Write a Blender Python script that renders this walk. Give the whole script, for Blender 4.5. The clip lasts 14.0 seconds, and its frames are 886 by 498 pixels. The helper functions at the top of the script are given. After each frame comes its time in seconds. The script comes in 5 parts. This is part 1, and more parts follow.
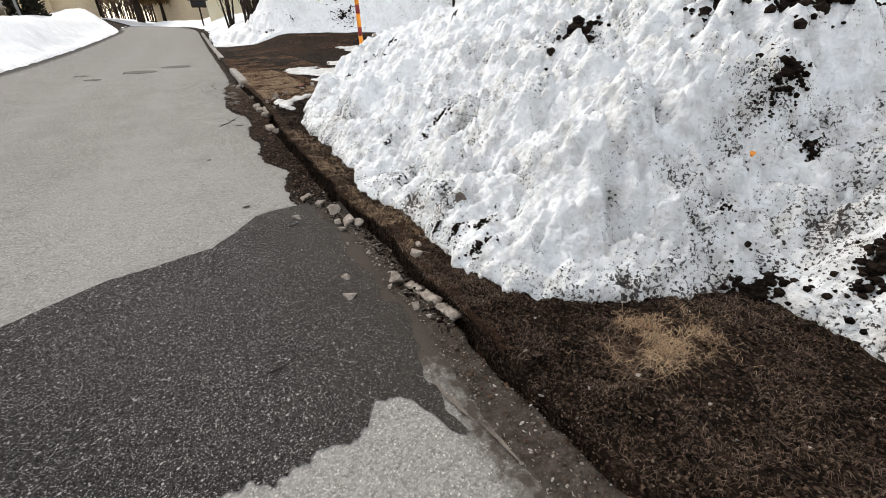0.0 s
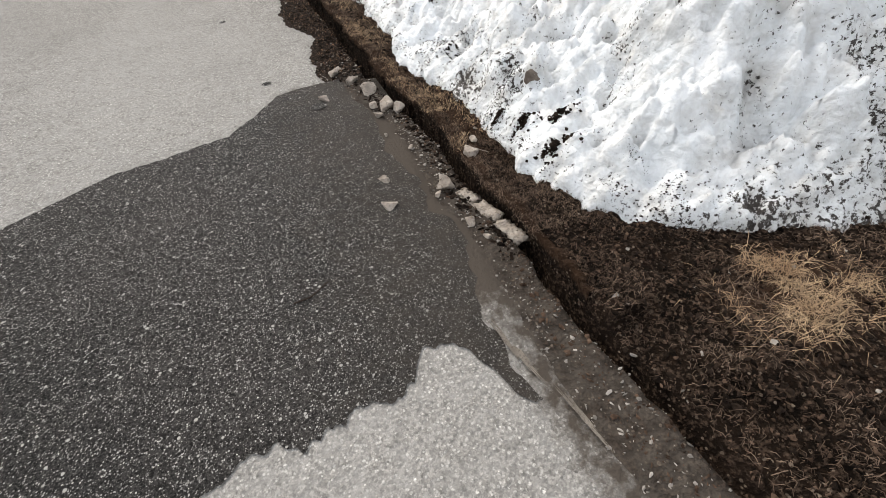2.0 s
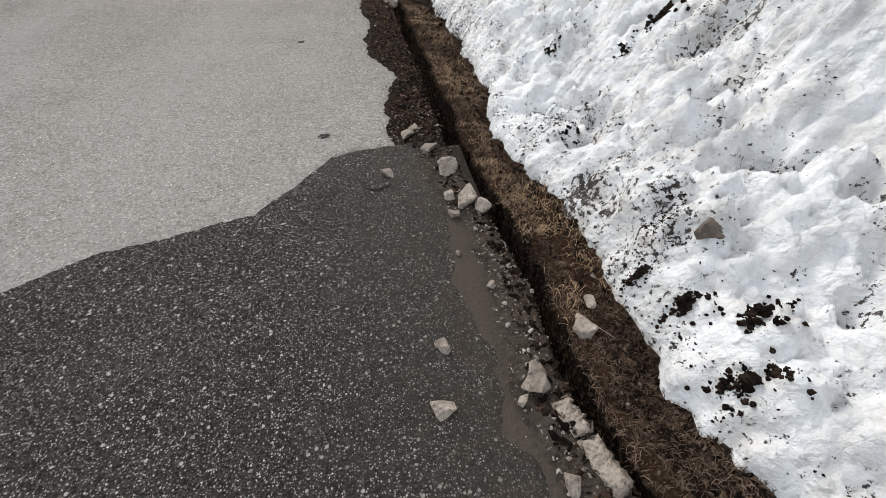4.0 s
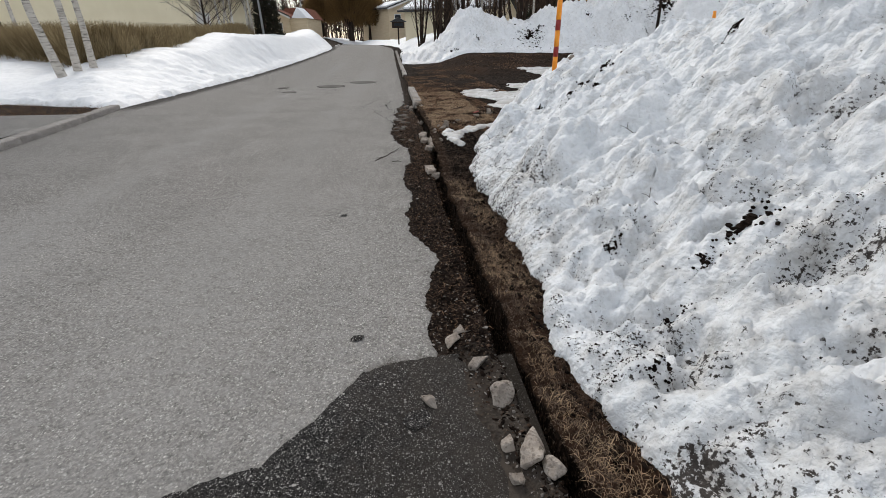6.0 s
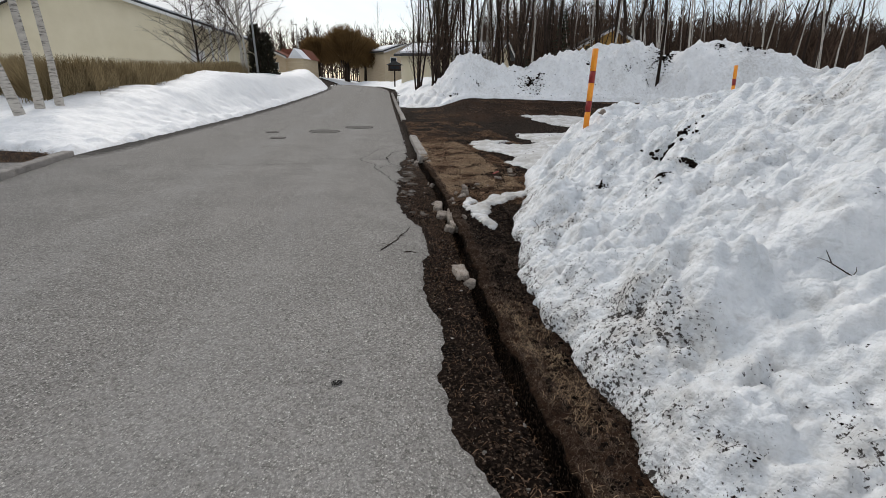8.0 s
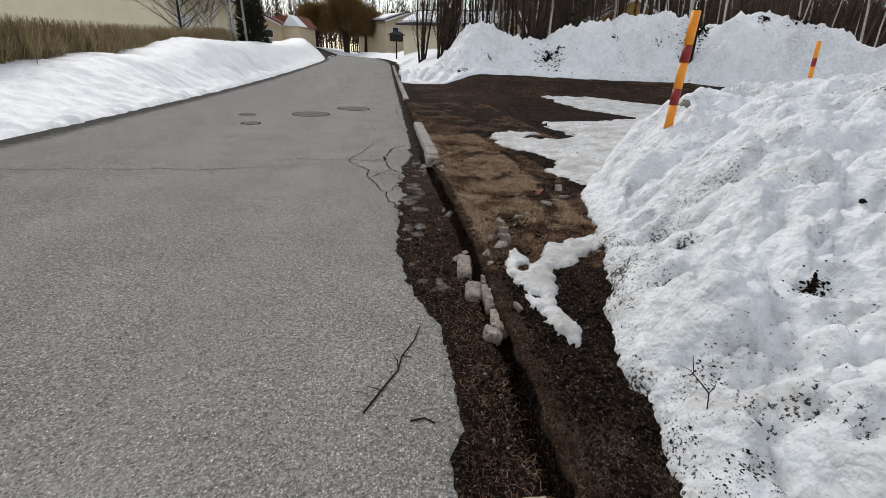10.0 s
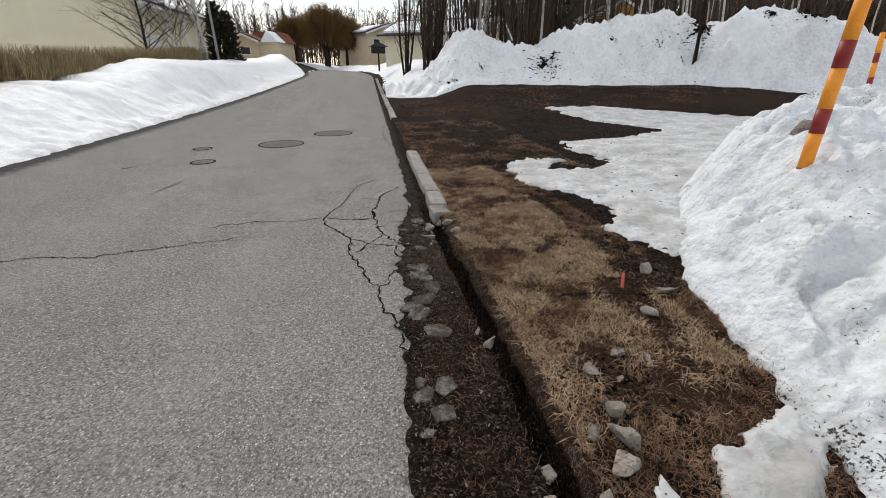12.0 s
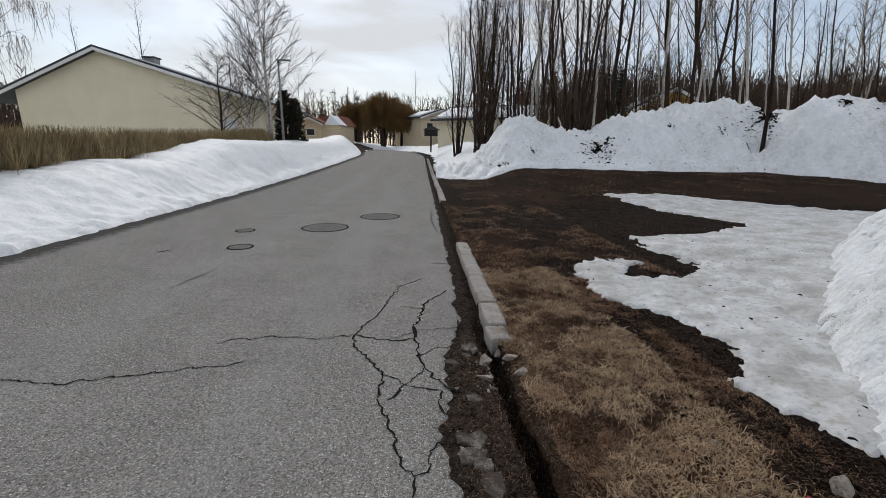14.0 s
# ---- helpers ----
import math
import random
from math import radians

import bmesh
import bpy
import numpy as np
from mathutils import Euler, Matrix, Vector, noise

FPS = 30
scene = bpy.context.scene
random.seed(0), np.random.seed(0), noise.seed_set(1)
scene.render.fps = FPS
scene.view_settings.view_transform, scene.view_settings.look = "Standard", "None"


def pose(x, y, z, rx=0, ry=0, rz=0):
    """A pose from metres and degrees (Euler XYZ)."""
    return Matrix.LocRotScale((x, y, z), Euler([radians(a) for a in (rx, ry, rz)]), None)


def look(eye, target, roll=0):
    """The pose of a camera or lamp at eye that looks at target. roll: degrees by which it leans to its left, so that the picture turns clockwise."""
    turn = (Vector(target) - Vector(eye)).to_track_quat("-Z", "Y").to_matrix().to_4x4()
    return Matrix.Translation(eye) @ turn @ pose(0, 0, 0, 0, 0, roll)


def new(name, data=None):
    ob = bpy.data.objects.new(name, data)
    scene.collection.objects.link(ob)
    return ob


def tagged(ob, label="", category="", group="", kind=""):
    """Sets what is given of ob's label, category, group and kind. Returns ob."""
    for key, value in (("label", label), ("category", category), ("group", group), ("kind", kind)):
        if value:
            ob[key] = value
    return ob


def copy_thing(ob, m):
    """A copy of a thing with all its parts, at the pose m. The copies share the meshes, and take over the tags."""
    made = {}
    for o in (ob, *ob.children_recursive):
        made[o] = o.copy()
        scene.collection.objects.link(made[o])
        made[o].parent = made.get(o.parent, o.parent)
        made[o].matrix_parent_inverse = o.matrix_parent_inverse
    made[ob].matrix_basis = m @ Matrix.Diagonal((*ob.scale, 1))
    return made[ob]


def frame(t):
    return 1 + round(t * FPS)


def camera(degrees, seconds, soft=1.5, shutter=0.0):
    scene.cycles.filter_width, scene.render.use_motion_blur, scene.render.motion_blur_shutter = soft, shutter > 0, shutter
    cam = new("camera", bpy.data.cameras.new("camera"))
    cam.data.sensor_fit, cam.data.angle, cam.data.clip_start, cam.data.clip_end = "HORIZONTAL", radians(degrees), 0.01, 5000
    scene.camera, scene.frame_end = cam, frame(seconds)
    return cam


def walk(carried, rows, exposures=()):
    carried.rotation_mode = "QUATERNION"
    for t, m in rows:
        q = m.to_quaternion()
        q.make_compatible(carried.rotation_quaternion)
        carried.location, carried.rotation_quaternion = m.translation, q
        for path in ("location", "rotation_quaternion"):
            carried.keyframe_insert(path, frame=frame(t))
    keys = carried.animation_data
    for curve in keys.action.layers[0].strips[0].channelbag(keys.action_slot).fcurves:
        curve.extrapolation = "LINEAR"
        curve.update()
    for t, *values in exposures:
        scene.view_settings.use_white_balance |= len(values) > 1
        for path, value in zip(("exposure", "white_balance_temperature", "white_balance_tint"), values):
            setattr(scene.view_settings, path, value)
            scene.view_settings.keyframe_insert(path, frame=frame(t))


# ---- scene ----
cam = camera(93.2, 14.0, soft=0.8)
PATH = [
    (0, (-0.747, 0.66, 1.277), (0.073, 2.21, 0.315), -0.7),
    (0.5, (-0.718, 0.655, 1.251), (-0.107, 2.219, 0.165), -0.8),
    (1, (-0.705, 0.67, 1.22), (-0.212, 2.202, 0.033), -0.2),
    (1.5, (-0.686, 0.818, 1.168), (-0.199, 2.26, -0.129), 1.0),
    (2, (-0.641, 1.088, 1.137), (-0.129, 2.412, -0.271), -2.7),
    (2.5, (-0.554, 1.324, 1.086), (-0.078, 2.574, -0.401), 0.2),
    (3, (-0.47, 1.544, 1.07), (-0.094, 2.791, -0.448), 1.0),
    (3.5, (-0.475, 1.773, 1.079), (-0.098, 3.061, -0.404), 1.0),
    (4, (-0.431, 1.979, 1.092), (-0.164, 3.406, -0.285), 0.2),
    (4.2, (-0.395, 2.064, 1.114), (-0.192, 3.518, -0.245), -0.0),
    (6.3, (-0.497, 2.629, 1.252), (-0.291, 4.447, 0.443), -0.3),
    (6.5, (-0.547, 2.764, 1.264), (-0.315, 4.596, 0.495), -0.4),
    (7, (-0.588, 3.168, 1.276), (-0.353, 5.019, 0.556), 0.4),
    (7.2, (-0.603, 3.321, 1.289), (-0.379, 5.174, 0.57), 1.4),
    (9.3, (-0.643, 5.274, 1.361), (-0.319, 7.085, 0.576), 1.2),
    (9.5, (-0.636, 5.497, 1.364), (-0.305, 7.302, 0.569), 1.6),
    (10, (-0.578, 6.011, 1.358), (-0.318, 7.81, 0.523), 2.5),
    (10.5, (-0.585, 6.493, 1.361), (-0.272, 8.274, 0.505), 0.9),
    (11, (-0.576, 6.959, 1.379), (-0.283, 8.764, 0.571), -0.0),
    (11.5, (-0.558, 7.394, 1.393), (-0.29, 9.202, 0.582), 0.9),
    (12, (-0.571, 7.837, 1.405), (-0.269, 9.645, 0.605), 0.1),
    (12.5, (-0.52, 8.179, 1.42), (-0.287, 10.026, 0.688), 0.3),
    (13, (-0.52, 8.499, 1.434), (-0.261, 10.367, 0.768), 1.8),
    (13.5, (-0.581, 8.736, 1.463), (-0.326, 10.642, 0.913), 0.3),
    (14, (-0.565, 8.775, 1.512), (-0.452, 10.714, 1.036), 0.9),
]
walk(cam, [(t, look(e, g, r)) for t, e, g, r in PATH],
     ((0.0, 0.66, 6750, 10), (1.0, 0.8, 6750, 10), (2.0, 0.88, 6800, 10), (3.0, 0.88, 6750, 10), (3.5, 0.76, 6700, 10), (4.2, 0.5, 6650, 10), (6.3, 0.08, 6500, 10), (7.2, -0.06, 6500, 10),
      (9.5, 0.0, 6450, 10), (11.0, 0.14, 6550, 10), (12.5, 0.18, 6500, 10), (13.3, -0.04, 6350, 10), (14.0, -0.24, 6300, 10)))
# ---- sky and sun: thin bright cloud, low sun behind it ahead of the walker ----
world = bpy.data.worlds.new("sky")
scene.world = world
world.use_nodes = True
wt = world.node_tree
sky = wt.nodes.new("ShaderNodeTexSky")
sky.sky_type, sky.sun_disc = "NISHITA", False
sky.sun_elevation, sky.sun_rotation = radians(38), radians(-15)
coord = wt.nodes.new("ShaderNodeTexCoord")
stretch = wt.nodes.new("ShaderNodeMapping")
stretch.inputs["Scale"].default_value = (1.0, 1.0, 3.2)
cloud = wt.nodes.new("ShaderNodeTexNoise")
cloud.inputs["Scale"].default_value, cloud.inputs["Detail"].default_value = 2.3, 7
cloud.inputs["Roughness"].default_value, cloud.inputs["Distortion"].default_value = 0.55, 0.4
cover = wt.nodes.new("ShaderNodeMapRange")
cover.inputs["From Min"].default_value, cover.inputs["From Max"].default_value = 0.40, 0.60
cover.inputs["To Min"].default_value, cover.inputs["To Max"].default_value = 0.42, 1.0
blend = wt.nodes.new("ShaderNodeMix")
blend.data_type = "RGBA"
blend.inputs["B"].default_value = (6.0, 6.1, 6.2, 1)
wt.links.new(coord.outputs["Generated"], stretch.inputs["Vector"])
wt.links.new(stretch.outputs[0], cloud.inputs["Vector"])
wt.links.new(cloud.outputs["Fac"], cover.inputs["Value"])
wt.links.new(cover.outputs[0], blend.inputs["Factor"])
wt.links.new(sky.outputs[0], blend.inputs["A"])
wt.links.new(blend.outputs["Result"], wt.nodes["Background"].inputs["Color"])
wt.nodes["Background"].inputs["Strength"].default_value = 0.14

sun = new("sun", bpy.data.lights.new("sun", "SUN"))
sun.data.energy, sun.data.angle, sun.data.color = 1.4, radians(24), (1.0, 0.94, 0.85)
sun.matrix_world = look((-8, 30, 24), (0, 0, 0))


# ---- materials ----
def material(name, c1, c2, scale=6.0, rough=0.85, bump=0.3, fine=60.0, detail=6.0, c3=None, speck=None, speck_scale=120.0,
             speck_at=0.62, coords="Object", stretch=(1, 1, 1), per_object=0.0, per_island=0.0, bump_dist=0.01, metal=0.0):
    """Two scales of colour, optional specks, fine relief; tint by object or by island."""
    m = bpy.data.materials.new(name)
    m.use_nodes = True
    t = m.node_tree
    N, K = t.nodes, t.links
    b = N["Principled BSDF"]
    b.inputs["Roughness"].default_value, b.inputs["Metallic"].default_value = rough, metal
    b.inputs["Specular IOR Level"].default_value = 0.04 if rough > 0.8 else 0.4
    tc, mp = N.new("ShaderNodeTexCoord"), N.new("ShaderNodeMapping")
    mp.inputs["Scale"].default_value = stretch
    K.new(tc.outputs[coords], mp.inputs["Vector"])

    def noise_tex(s, d=detail, r=0.6):
        n = N.new("ShaderNodeTexNoise")
        n.inputs["Scale"].default_value, n.inputs["Detail"].default_value, n.inputs["Roughness"].default_value = s, d, r
        K.new(mp.outputs[0], n.inputs["Vector"])
        return n.outputs["Fac"]

    def ramp(fac, lo, hi):
        r = N.new("ShaderNodeMapRange")
        r.inputs["From Min"].default_value, r.inputs["From Max"].default_value = lo, hi
        K.new(fac, r.inputs["Value"])
        return r.outputs[0]

    def mix(fac, a, c):
        x = N.new("ShaderNodeMix")
        x.data_type = "RGBA"
        K.new(fac, x.inputs["Factor"])
        for key, v in (("A", a), ("B", c)):
            if isinstance(v, tuple):
                x.inputs[key].default_value = (*v, 1)
            else:
                K.new(v, x.inputs[key])
        return x.outputs["Result"]

    big, small = noise_tex(scale), noise_tex(fine, 4)
    col = mix(ramp(big, 0.35, 0.68), c1, c2)
    if c3:
        col = mix(ramp(small, 0.5, 0.72), col, c3)
    if speck:
        v = N.new("ShaderNodeTexVoronoi")
        v.inputs["Scale"].default_value = speck_scale
        warp = N.new("ShaderNodeMix")
        warp.data_type = "VECTOR"
        warp.inputs["Factor"].default_value = 0.006
        wob = N.new("ShaderNodeTexNoise")
        wob.inputs["Scale"].default_value = speck_scale * 1.3
        K.new(mp.outputs[0], wob.inputs["Vector"])
        K.new(mp.outputs[0], warp.inputs[4]), K.new(wob.outputs["Color"], warp.inputs[5])
        K.new(warp.outputs[1], v.inputs["Vector"])
        sep = N.new("ShaderNodeSeparateColor")
        K.new(v.outputs["Color"], sep.inputs[0])
        size = N.new("ShaderNodeMapRange")
        size.inputs["From Min"].default_value, size.inputs["From Max"].default_value = speck_at, 1.0
        size.inputs["To Min"].default_value, size.inputs["To Max"].default_value = 0.0, 0.5
        K.new(sep.outputs[0], size.inputs["Value"])
        less = N.new("ShaderNodeMath")
        less.operation = "SUBTRACT"
        K.new(size.outputs[0], less.inputs[0]), K.new(v.outputs["Distance"], less.inputs[1])
        hit = ramp(less.outputs[0], -0.02, 0.08)
        mul = N.new("ShaderNodeMath")
        mul.operation = "MULTIPLY"
        K.new(hit, mul.inputs[0]), K.new(ramp(sep.outputs[1], -0.25, 1.0), mul.inputs[1])
        col = mix(mul.outputs[0], col, speck)
    for amount, kind, out in ((per_object, "ShaderNodeObjectInfo", "Random"), (per_island, "ShaderNodeNewGeometry", "Random Per Island")):
        if amount:
            g, h = N.new(kind), N.new("ShaderNodeHueSaturation")
            r = N.new("ShaderNodeMapRange")
            r.inputs["To Min"].default_value, r.inputs["To Max"].default_value = 1 - amount, 1 + amount
            K.new(g.outputs[out], r.inputs["Value"])
            K.new(r.outputs[0], h.inputs["Value"])
            K.new(col, h.inputs["Color"])
            col = h.outputs[0]
    K.new(col, b.inputs["Base Color"])
    if bump:
        bp, add = N.new("ShaderNodeBump"), N.new("ShaderNodeMath")
        add.operation = "ADD"
        K.new(big, add.inputs[0]), K.new(small, add.inputs[1])
        bp.inputs["Strength"].default_value, bp.inputs["Distance"].default_value = bump, bump_dist
        K.new(add.outputs[0], bp.inputs["Height"])
        K.new(bp.outputs[0], b.inputs["Normal"])
    return m, N, K, b, col, mix, ramp, noise_tex


def attribute_mix(pack, name, colour, lo=0.0, hi=1.0, grain=None, power=1.0):
    """Lay a stain of that colour over a material where a mesh attribute says so, broken up by grain."""
    m, N, K, b, col, mix, ramp, noise_tex = pack
    at = N.new("ShaderNodeAttribute")
    at.attribute_name = name
    fac = at.outputs["Fac"]
    if grain:
        n = noise_tex(grain, 5, 0.65)
        s = N.new("ShaderNodeMath")
        s.operation = "ADD"
        K.new(fac, s.inputs[0]), K.new(n, s.inputs[1])
        fac = ramp(s.outputs[0], 0.5 + lo, 0.5 + hi)
    col = mix(fac, col, colour)
    K.new(col, b.inputs["Base Color"])
    return (m, N, K, b, col, mix, ramp, noise_tex)


def stones_in(pack, scale, low, high, pale=None, share=0.1):
    """Chippings: each cell has a tone of its own, and a share of them are pale stones."""
    m, N, K, b, col, mix, ramp, noise_tex = pack
    tc = N.new("ShaderNodeTexCoord")
    v = N.new("ShaderNodeTexVoronoi")
    v.inputs["Scale"].default_value = scale
    K.new(tc.outputs["Object"], v.inputs["Vector"])
    sep = N.new("ShaderNodeSeparateColor")
    K.new(v.outputs["Color"], sep.inputs[0])
    tone, h = N.new("ShaderNodeMapRange"), N.new("ShaderNodeHueSaturation")
    tone.inputs["To Min"].default_value, tone.inputs["To Max"].default_value = low, high
    K.new(sep.outputs[0], tone.inputs["Value"])
    K.new(tone.outputs[0], h.inputs["Value"]), K.new(col, h.inputs["Color"])
    col = h.outputs[0]
    if pale:
        f = N.new("ShaderNodeMath")
        f.operation = "MULTIPLY"
        K.new(ramp(sep.outputs[1], 1 - share, 1 - share * 0.7), f.inputs[0]), K.new(ramp(v.outputs["Distance"], 0.52, 0.36), f.inputs[1])
        col = mix(f.outputs[0], col, pale)
    K.new(col, b.inputs["Base Color"])
    return (m, N, K, b, col, mix, ramp, noise_tex)


asphalt_pack = material("worn_asphalt", (0.225, 0.213, 0.197), (0.275, 0.26, 0.241), 1.6, 0.9, 1.0, 60, c3=(0.085, 0.08, 0.073),
                        speck=(0.53, 0.51, 0.48), speck_scale=95, speck_at=0.15, bump_dist=0.010)
asphalt_pack = stones_in(asphalt_pack, 120, 0.62, 1.38, (0.46, 0.44, 0.41), 0.10)
asphalt_pack = stones_in(asphalt_pack, 290, 0.7, 1.3)
asphalt_pack = attribute_mix(asphalt_pack, "track_tone", (0.33, 0.32, 0.305), 0.1, 0.9, 14)
asphalt_pack = attribute_mix(asphalt_pack, "wet", (0.07, 0.065, 0.06), 0.25, 0.75, 9)
asphalt_pack = attribute_mix(asphalt_pack, "mud", (0.072, 0.060, 0.050), 0.3, 0.7, 22)
asphalt = asphalt_pack[0]
patch_pack = material("dark_asphalt", (0.022, 0.0213, 0.0208), (0.043, 0.039, 0.037), 1.3, 0.82, 0.9, 200, c3=(0.10, 0.095, 0.088),
                      speck=(0.46, 0.44, 0.415), speck_scale=165, speck_at=0.16, bump_dist=0.012)
patch_pack = stones_in(patch_pack, 190, 0.45, 1.75, (0.34, 0.325, 0.31), 0.10)
patch_pack = stones_in(patch_pack, 85, 0.8, 1.25, (0.46, 0.44, 0.41), 0.03)
patch_pack = attribute_mix(patch_pack, "mud", (0.062, 0.053, 0.045), 0.3, 1.0, 11)
dark_asphalt = patch_pack[0]
soil_pack = material("wet_soil", (0.0035, 0.0024, 0.0018), (0.019, 0.0125, 0.0092), 5, 0.92, 1.0, 60, c3=(0.085, 0.058, 0.042),
                     speck=(0.20, 0.155, 0.12), speck_scale=85, speck_at=0.72, bump_dist=0.03)
soil_pack = attribute_mix(soil_pack, "turf", (0.046, 0.026, 0.016), 0.2, 0.75, 24)
soil_pack = attribute_mix(soil_pack, "grit", (0.10, 0.085, 0.072), 0.2, 0.8, 18)
soil = soil_pack[0]


def snow_kind(name, c1, c2, film, lumpy, speck_lo):
    """Granular old snow: rounded nodules, a thin grey film and dark specks where the mesh says there is grime."""
    pack = material(name, c1, c2, 5, 0.6, 0.0, 28)
    m, N, K, b, col, mix, ramp, noise_tex = pack
    tc = N.new("ShaderNodeTexCoord")
    height = noise_tex(46, 5, 0.62)
    for scale, weight in ((11, 1.3), (27, 0.8)):
        v = N.new("ShaderNodeTexVoronoi")
        v.feature = "SMOOTH_F1"
        v.inputs["Scale"].default_value, v.inputs["Smoothness"].default_value = scale, 0.35
        bend_it = N.new("ShaderNodeMix")
        bend_it.data_type = "VECTOR"
        bend_it.inputs["Factor"].default_value = 0.7 / scale
        wob = N.new("ShaderNodeTexNoise")
        wob.inputs["Scale"].default_value = scale * 0.9
        K.new(tc.outputs["Object"], wob.inputs["Vector"])
        K.new(tc.outputs["Object"], bend_it.inputs[4]), K.new(wob.outputs["Color"], bend_it.inputs[5])
        K.new(bend_it.outputs[1], v.inputs["Vector"])
        part_of = N.new("ShaderNodeMath")
        part_of.operation = "MULTIPLY_ADD"
        part_of.inputs[1].default_value = -weight
        K.new(v.outputs["Distance"], part_of.inputs[0]), K.new(height, part_of.inputs[2])
        height = part_of.outputs[0]
    bp = N.new("ShaderNodeBump")
    bp.inputs["Strength"].default_value, bp.inputs["Distance"].default_value = 0.8, lumpy
    K.new(height, bp.inputs["Height"]), K.new(bp.outputs[0], b.inputs["Normal"])
    pack = attribute_mix(pack, "grime", (0.40, 0.375, 0.34), 0.12, film, 8)
    pack = attribute_mix(pack, "grime", (0.20, 0.175, 0.15), 0.40, 0.60, 32)
    return attribute_mix(pack, "grime", (0.035, 0.028, 0.024), speck_lo, speck_lo + 0.05, 52)[0]


snow = snow_kind("old_snow", (0.72, 0.75, 0.775), (0.90, 0.915, 0.93), 0.66, 0.021, 0.345)
bank_snow = snow_kind("bank_snow", (0.80, 0.81, 0.82), (0.90, 0.905, 0.91), 0.8, 0.008, 0.42)
crust = material("thin_snow_crust", (0.40, 0.39, 0.37), (0.71, 0.72, 0.73), 3.0, 0.6, 0.8, 20, c3=(0.38, 0.35, 0.315), bump_dist=0.02)[0]
clean_snow = material("snow_cover", (0.74, 0.76, 0.79), (0.85, 0.86, 0.88), 2.0, 0.7, 0.4, 25, bump_dist=0.02)[0]
concrete = material("broken_concrete", (0.27, 0.23, 0.195), (0.48, 0.425, 0.37), 16, 0.9, 0.9, 70, c3=(0.16, 0.125, 0.10), per_object=0.22,
                    speck=(0.09, 0.075, 0.06), speck_scale=60, speck_at=0.5, bump_dist=0.02)[0]
kerb_grey = material("kerb_concrete", (0.31, 0.285, 0.26), (0.46, 0.43, 0.40), 9, 0.9, 0.7, 80, c3=(0.16, 0.145, 0.13), per_object=0.12,
                     speck=(0.12, 0.105, 0.09), speck_scale=70, speck_at=0.55, bump_dist=0.012)[0]
clod = material("dark_clod", (0.005, 0.0037, 0.003), (0.026, 0.018, 0.0135), 30, 0.95, 0.8, 140, per_island=0.6)[0]
crumb = material("brown_crumb", (0.034, 0.021, 0.015), (0.115, 0.076, 0.054), 30, 0.95, 0.6, 140, per_island=0.5)[0]
pebble = material("gravel", (0.16, 0.145, 0.13), (0.33, 0.30, 0.27), 20, 0.85, 0.3, 150, per_island=0.45)[0]
straw = material("dry_grass", (0.24, 0.15, 0.085), (0.48, 0.345, 0.215), 8, 0.8, 0.0, 60, per_island=0.4)[0]
dead_turf = material("dead_turf", (0.09, 0.05, 0.03), (0.30, 0.19, 0.12), 5, 0.9, 0.0, 60, per_island=0.55)[0]
root_brown = material("dead_roots", (0.055, 0.036, 0.026), (0.19, 0.138, 0.102), 5, 0.9, 0.0, 60, per_island=0.6)[0]
crack_fill = material("crack_dirt", (0.012, 0.011, 0.010), (0.028, 0.025, 0.022), 40, 0.95, 0.3, 200)[0]
bark = material("grey_brown_bark", (0.026, 0.019, 0.015), (0.055, 0.041, 0.033), 4, 0.9, 0.6, 40, stretch=(1, 1, 0.25), per_object=0.25)[0]
twig_brown = material("brown_twigs", (0.07, 0.047, 0.034), (0.125, 0.086, 0.062), 3, 0.85, 0, 30, per_object=0.2)[0]
birch_twig = material("birch_twigs", (0.05, 0.036, 0.03), (0.085, 0.062, 0.053), 3, 0.85, 0, 30)[0]
birch_bark = material("birch_bark", (0.46, 0.42, 0.37), (0.60, 0.56, 0.50), 3, 0.75, 0.3, 7, stretch=(0.8, 0.8, 5), c3=(0.05, 0.042, 0.036), detail=3)[0]
hedge_twig = material("hedge_twigs", (0.20, 0.145, 0.075), (0.42, 0.33, 0.19), 1.5, 0.85, 0, 30, per_island=0.35)[0]
willow_twig = material("willow_twigs", (0.15, 0.092, 0.038), (0.25, 0.155, 0.066), 0.6, 0.85, 0, 20, per_island=0.3)[0]
needles = material("dark_needles", (0.012, 0.022, 0.010), (0.03, 0.045, 0.02), 4, 0.8, 0, 30, per_island=0.3)[0]
thuja_green = material("thuja_brown_green", (0.018, 0.017, 0.010), (0.04, 0.035, 0.018), 4, 0.8, 0, 30, per_island=0.35)[0]
far_wood = material("far_bare_wood", (0.060, 0.040, 0.030), (0.11, 0.075, 0.055), 0.3, 0.95, 0, 5, per_island=0.35)[0]
cream_wall = material("cream_render", (0.72, 0.64, 0.46), (0.78, 0.70, 0.52), 0.6, 0.9, 0.2, 60, bump_dist=0.004)[0]
white_board = material("white_boards", (0.70, 0.69, 0.66), (0.78, 0.77, 0.74), 2, 0.7, 0.1, 50)[0]
yellow_wall = material("pale_yellow_boards", (0.62, 0.50, 0.34), (0.70, 0.58, 0.41), 1, 0.85, 0.2, 40, stretch=(1, 1, 6))[0]
ochre_wall = material("ochre_boards", (0.55, 0.32, 0.09), (0.62, 0.38, 0.12), 1, 0.85, 0.2, 40, stretch=(1, 1, 6))[0]
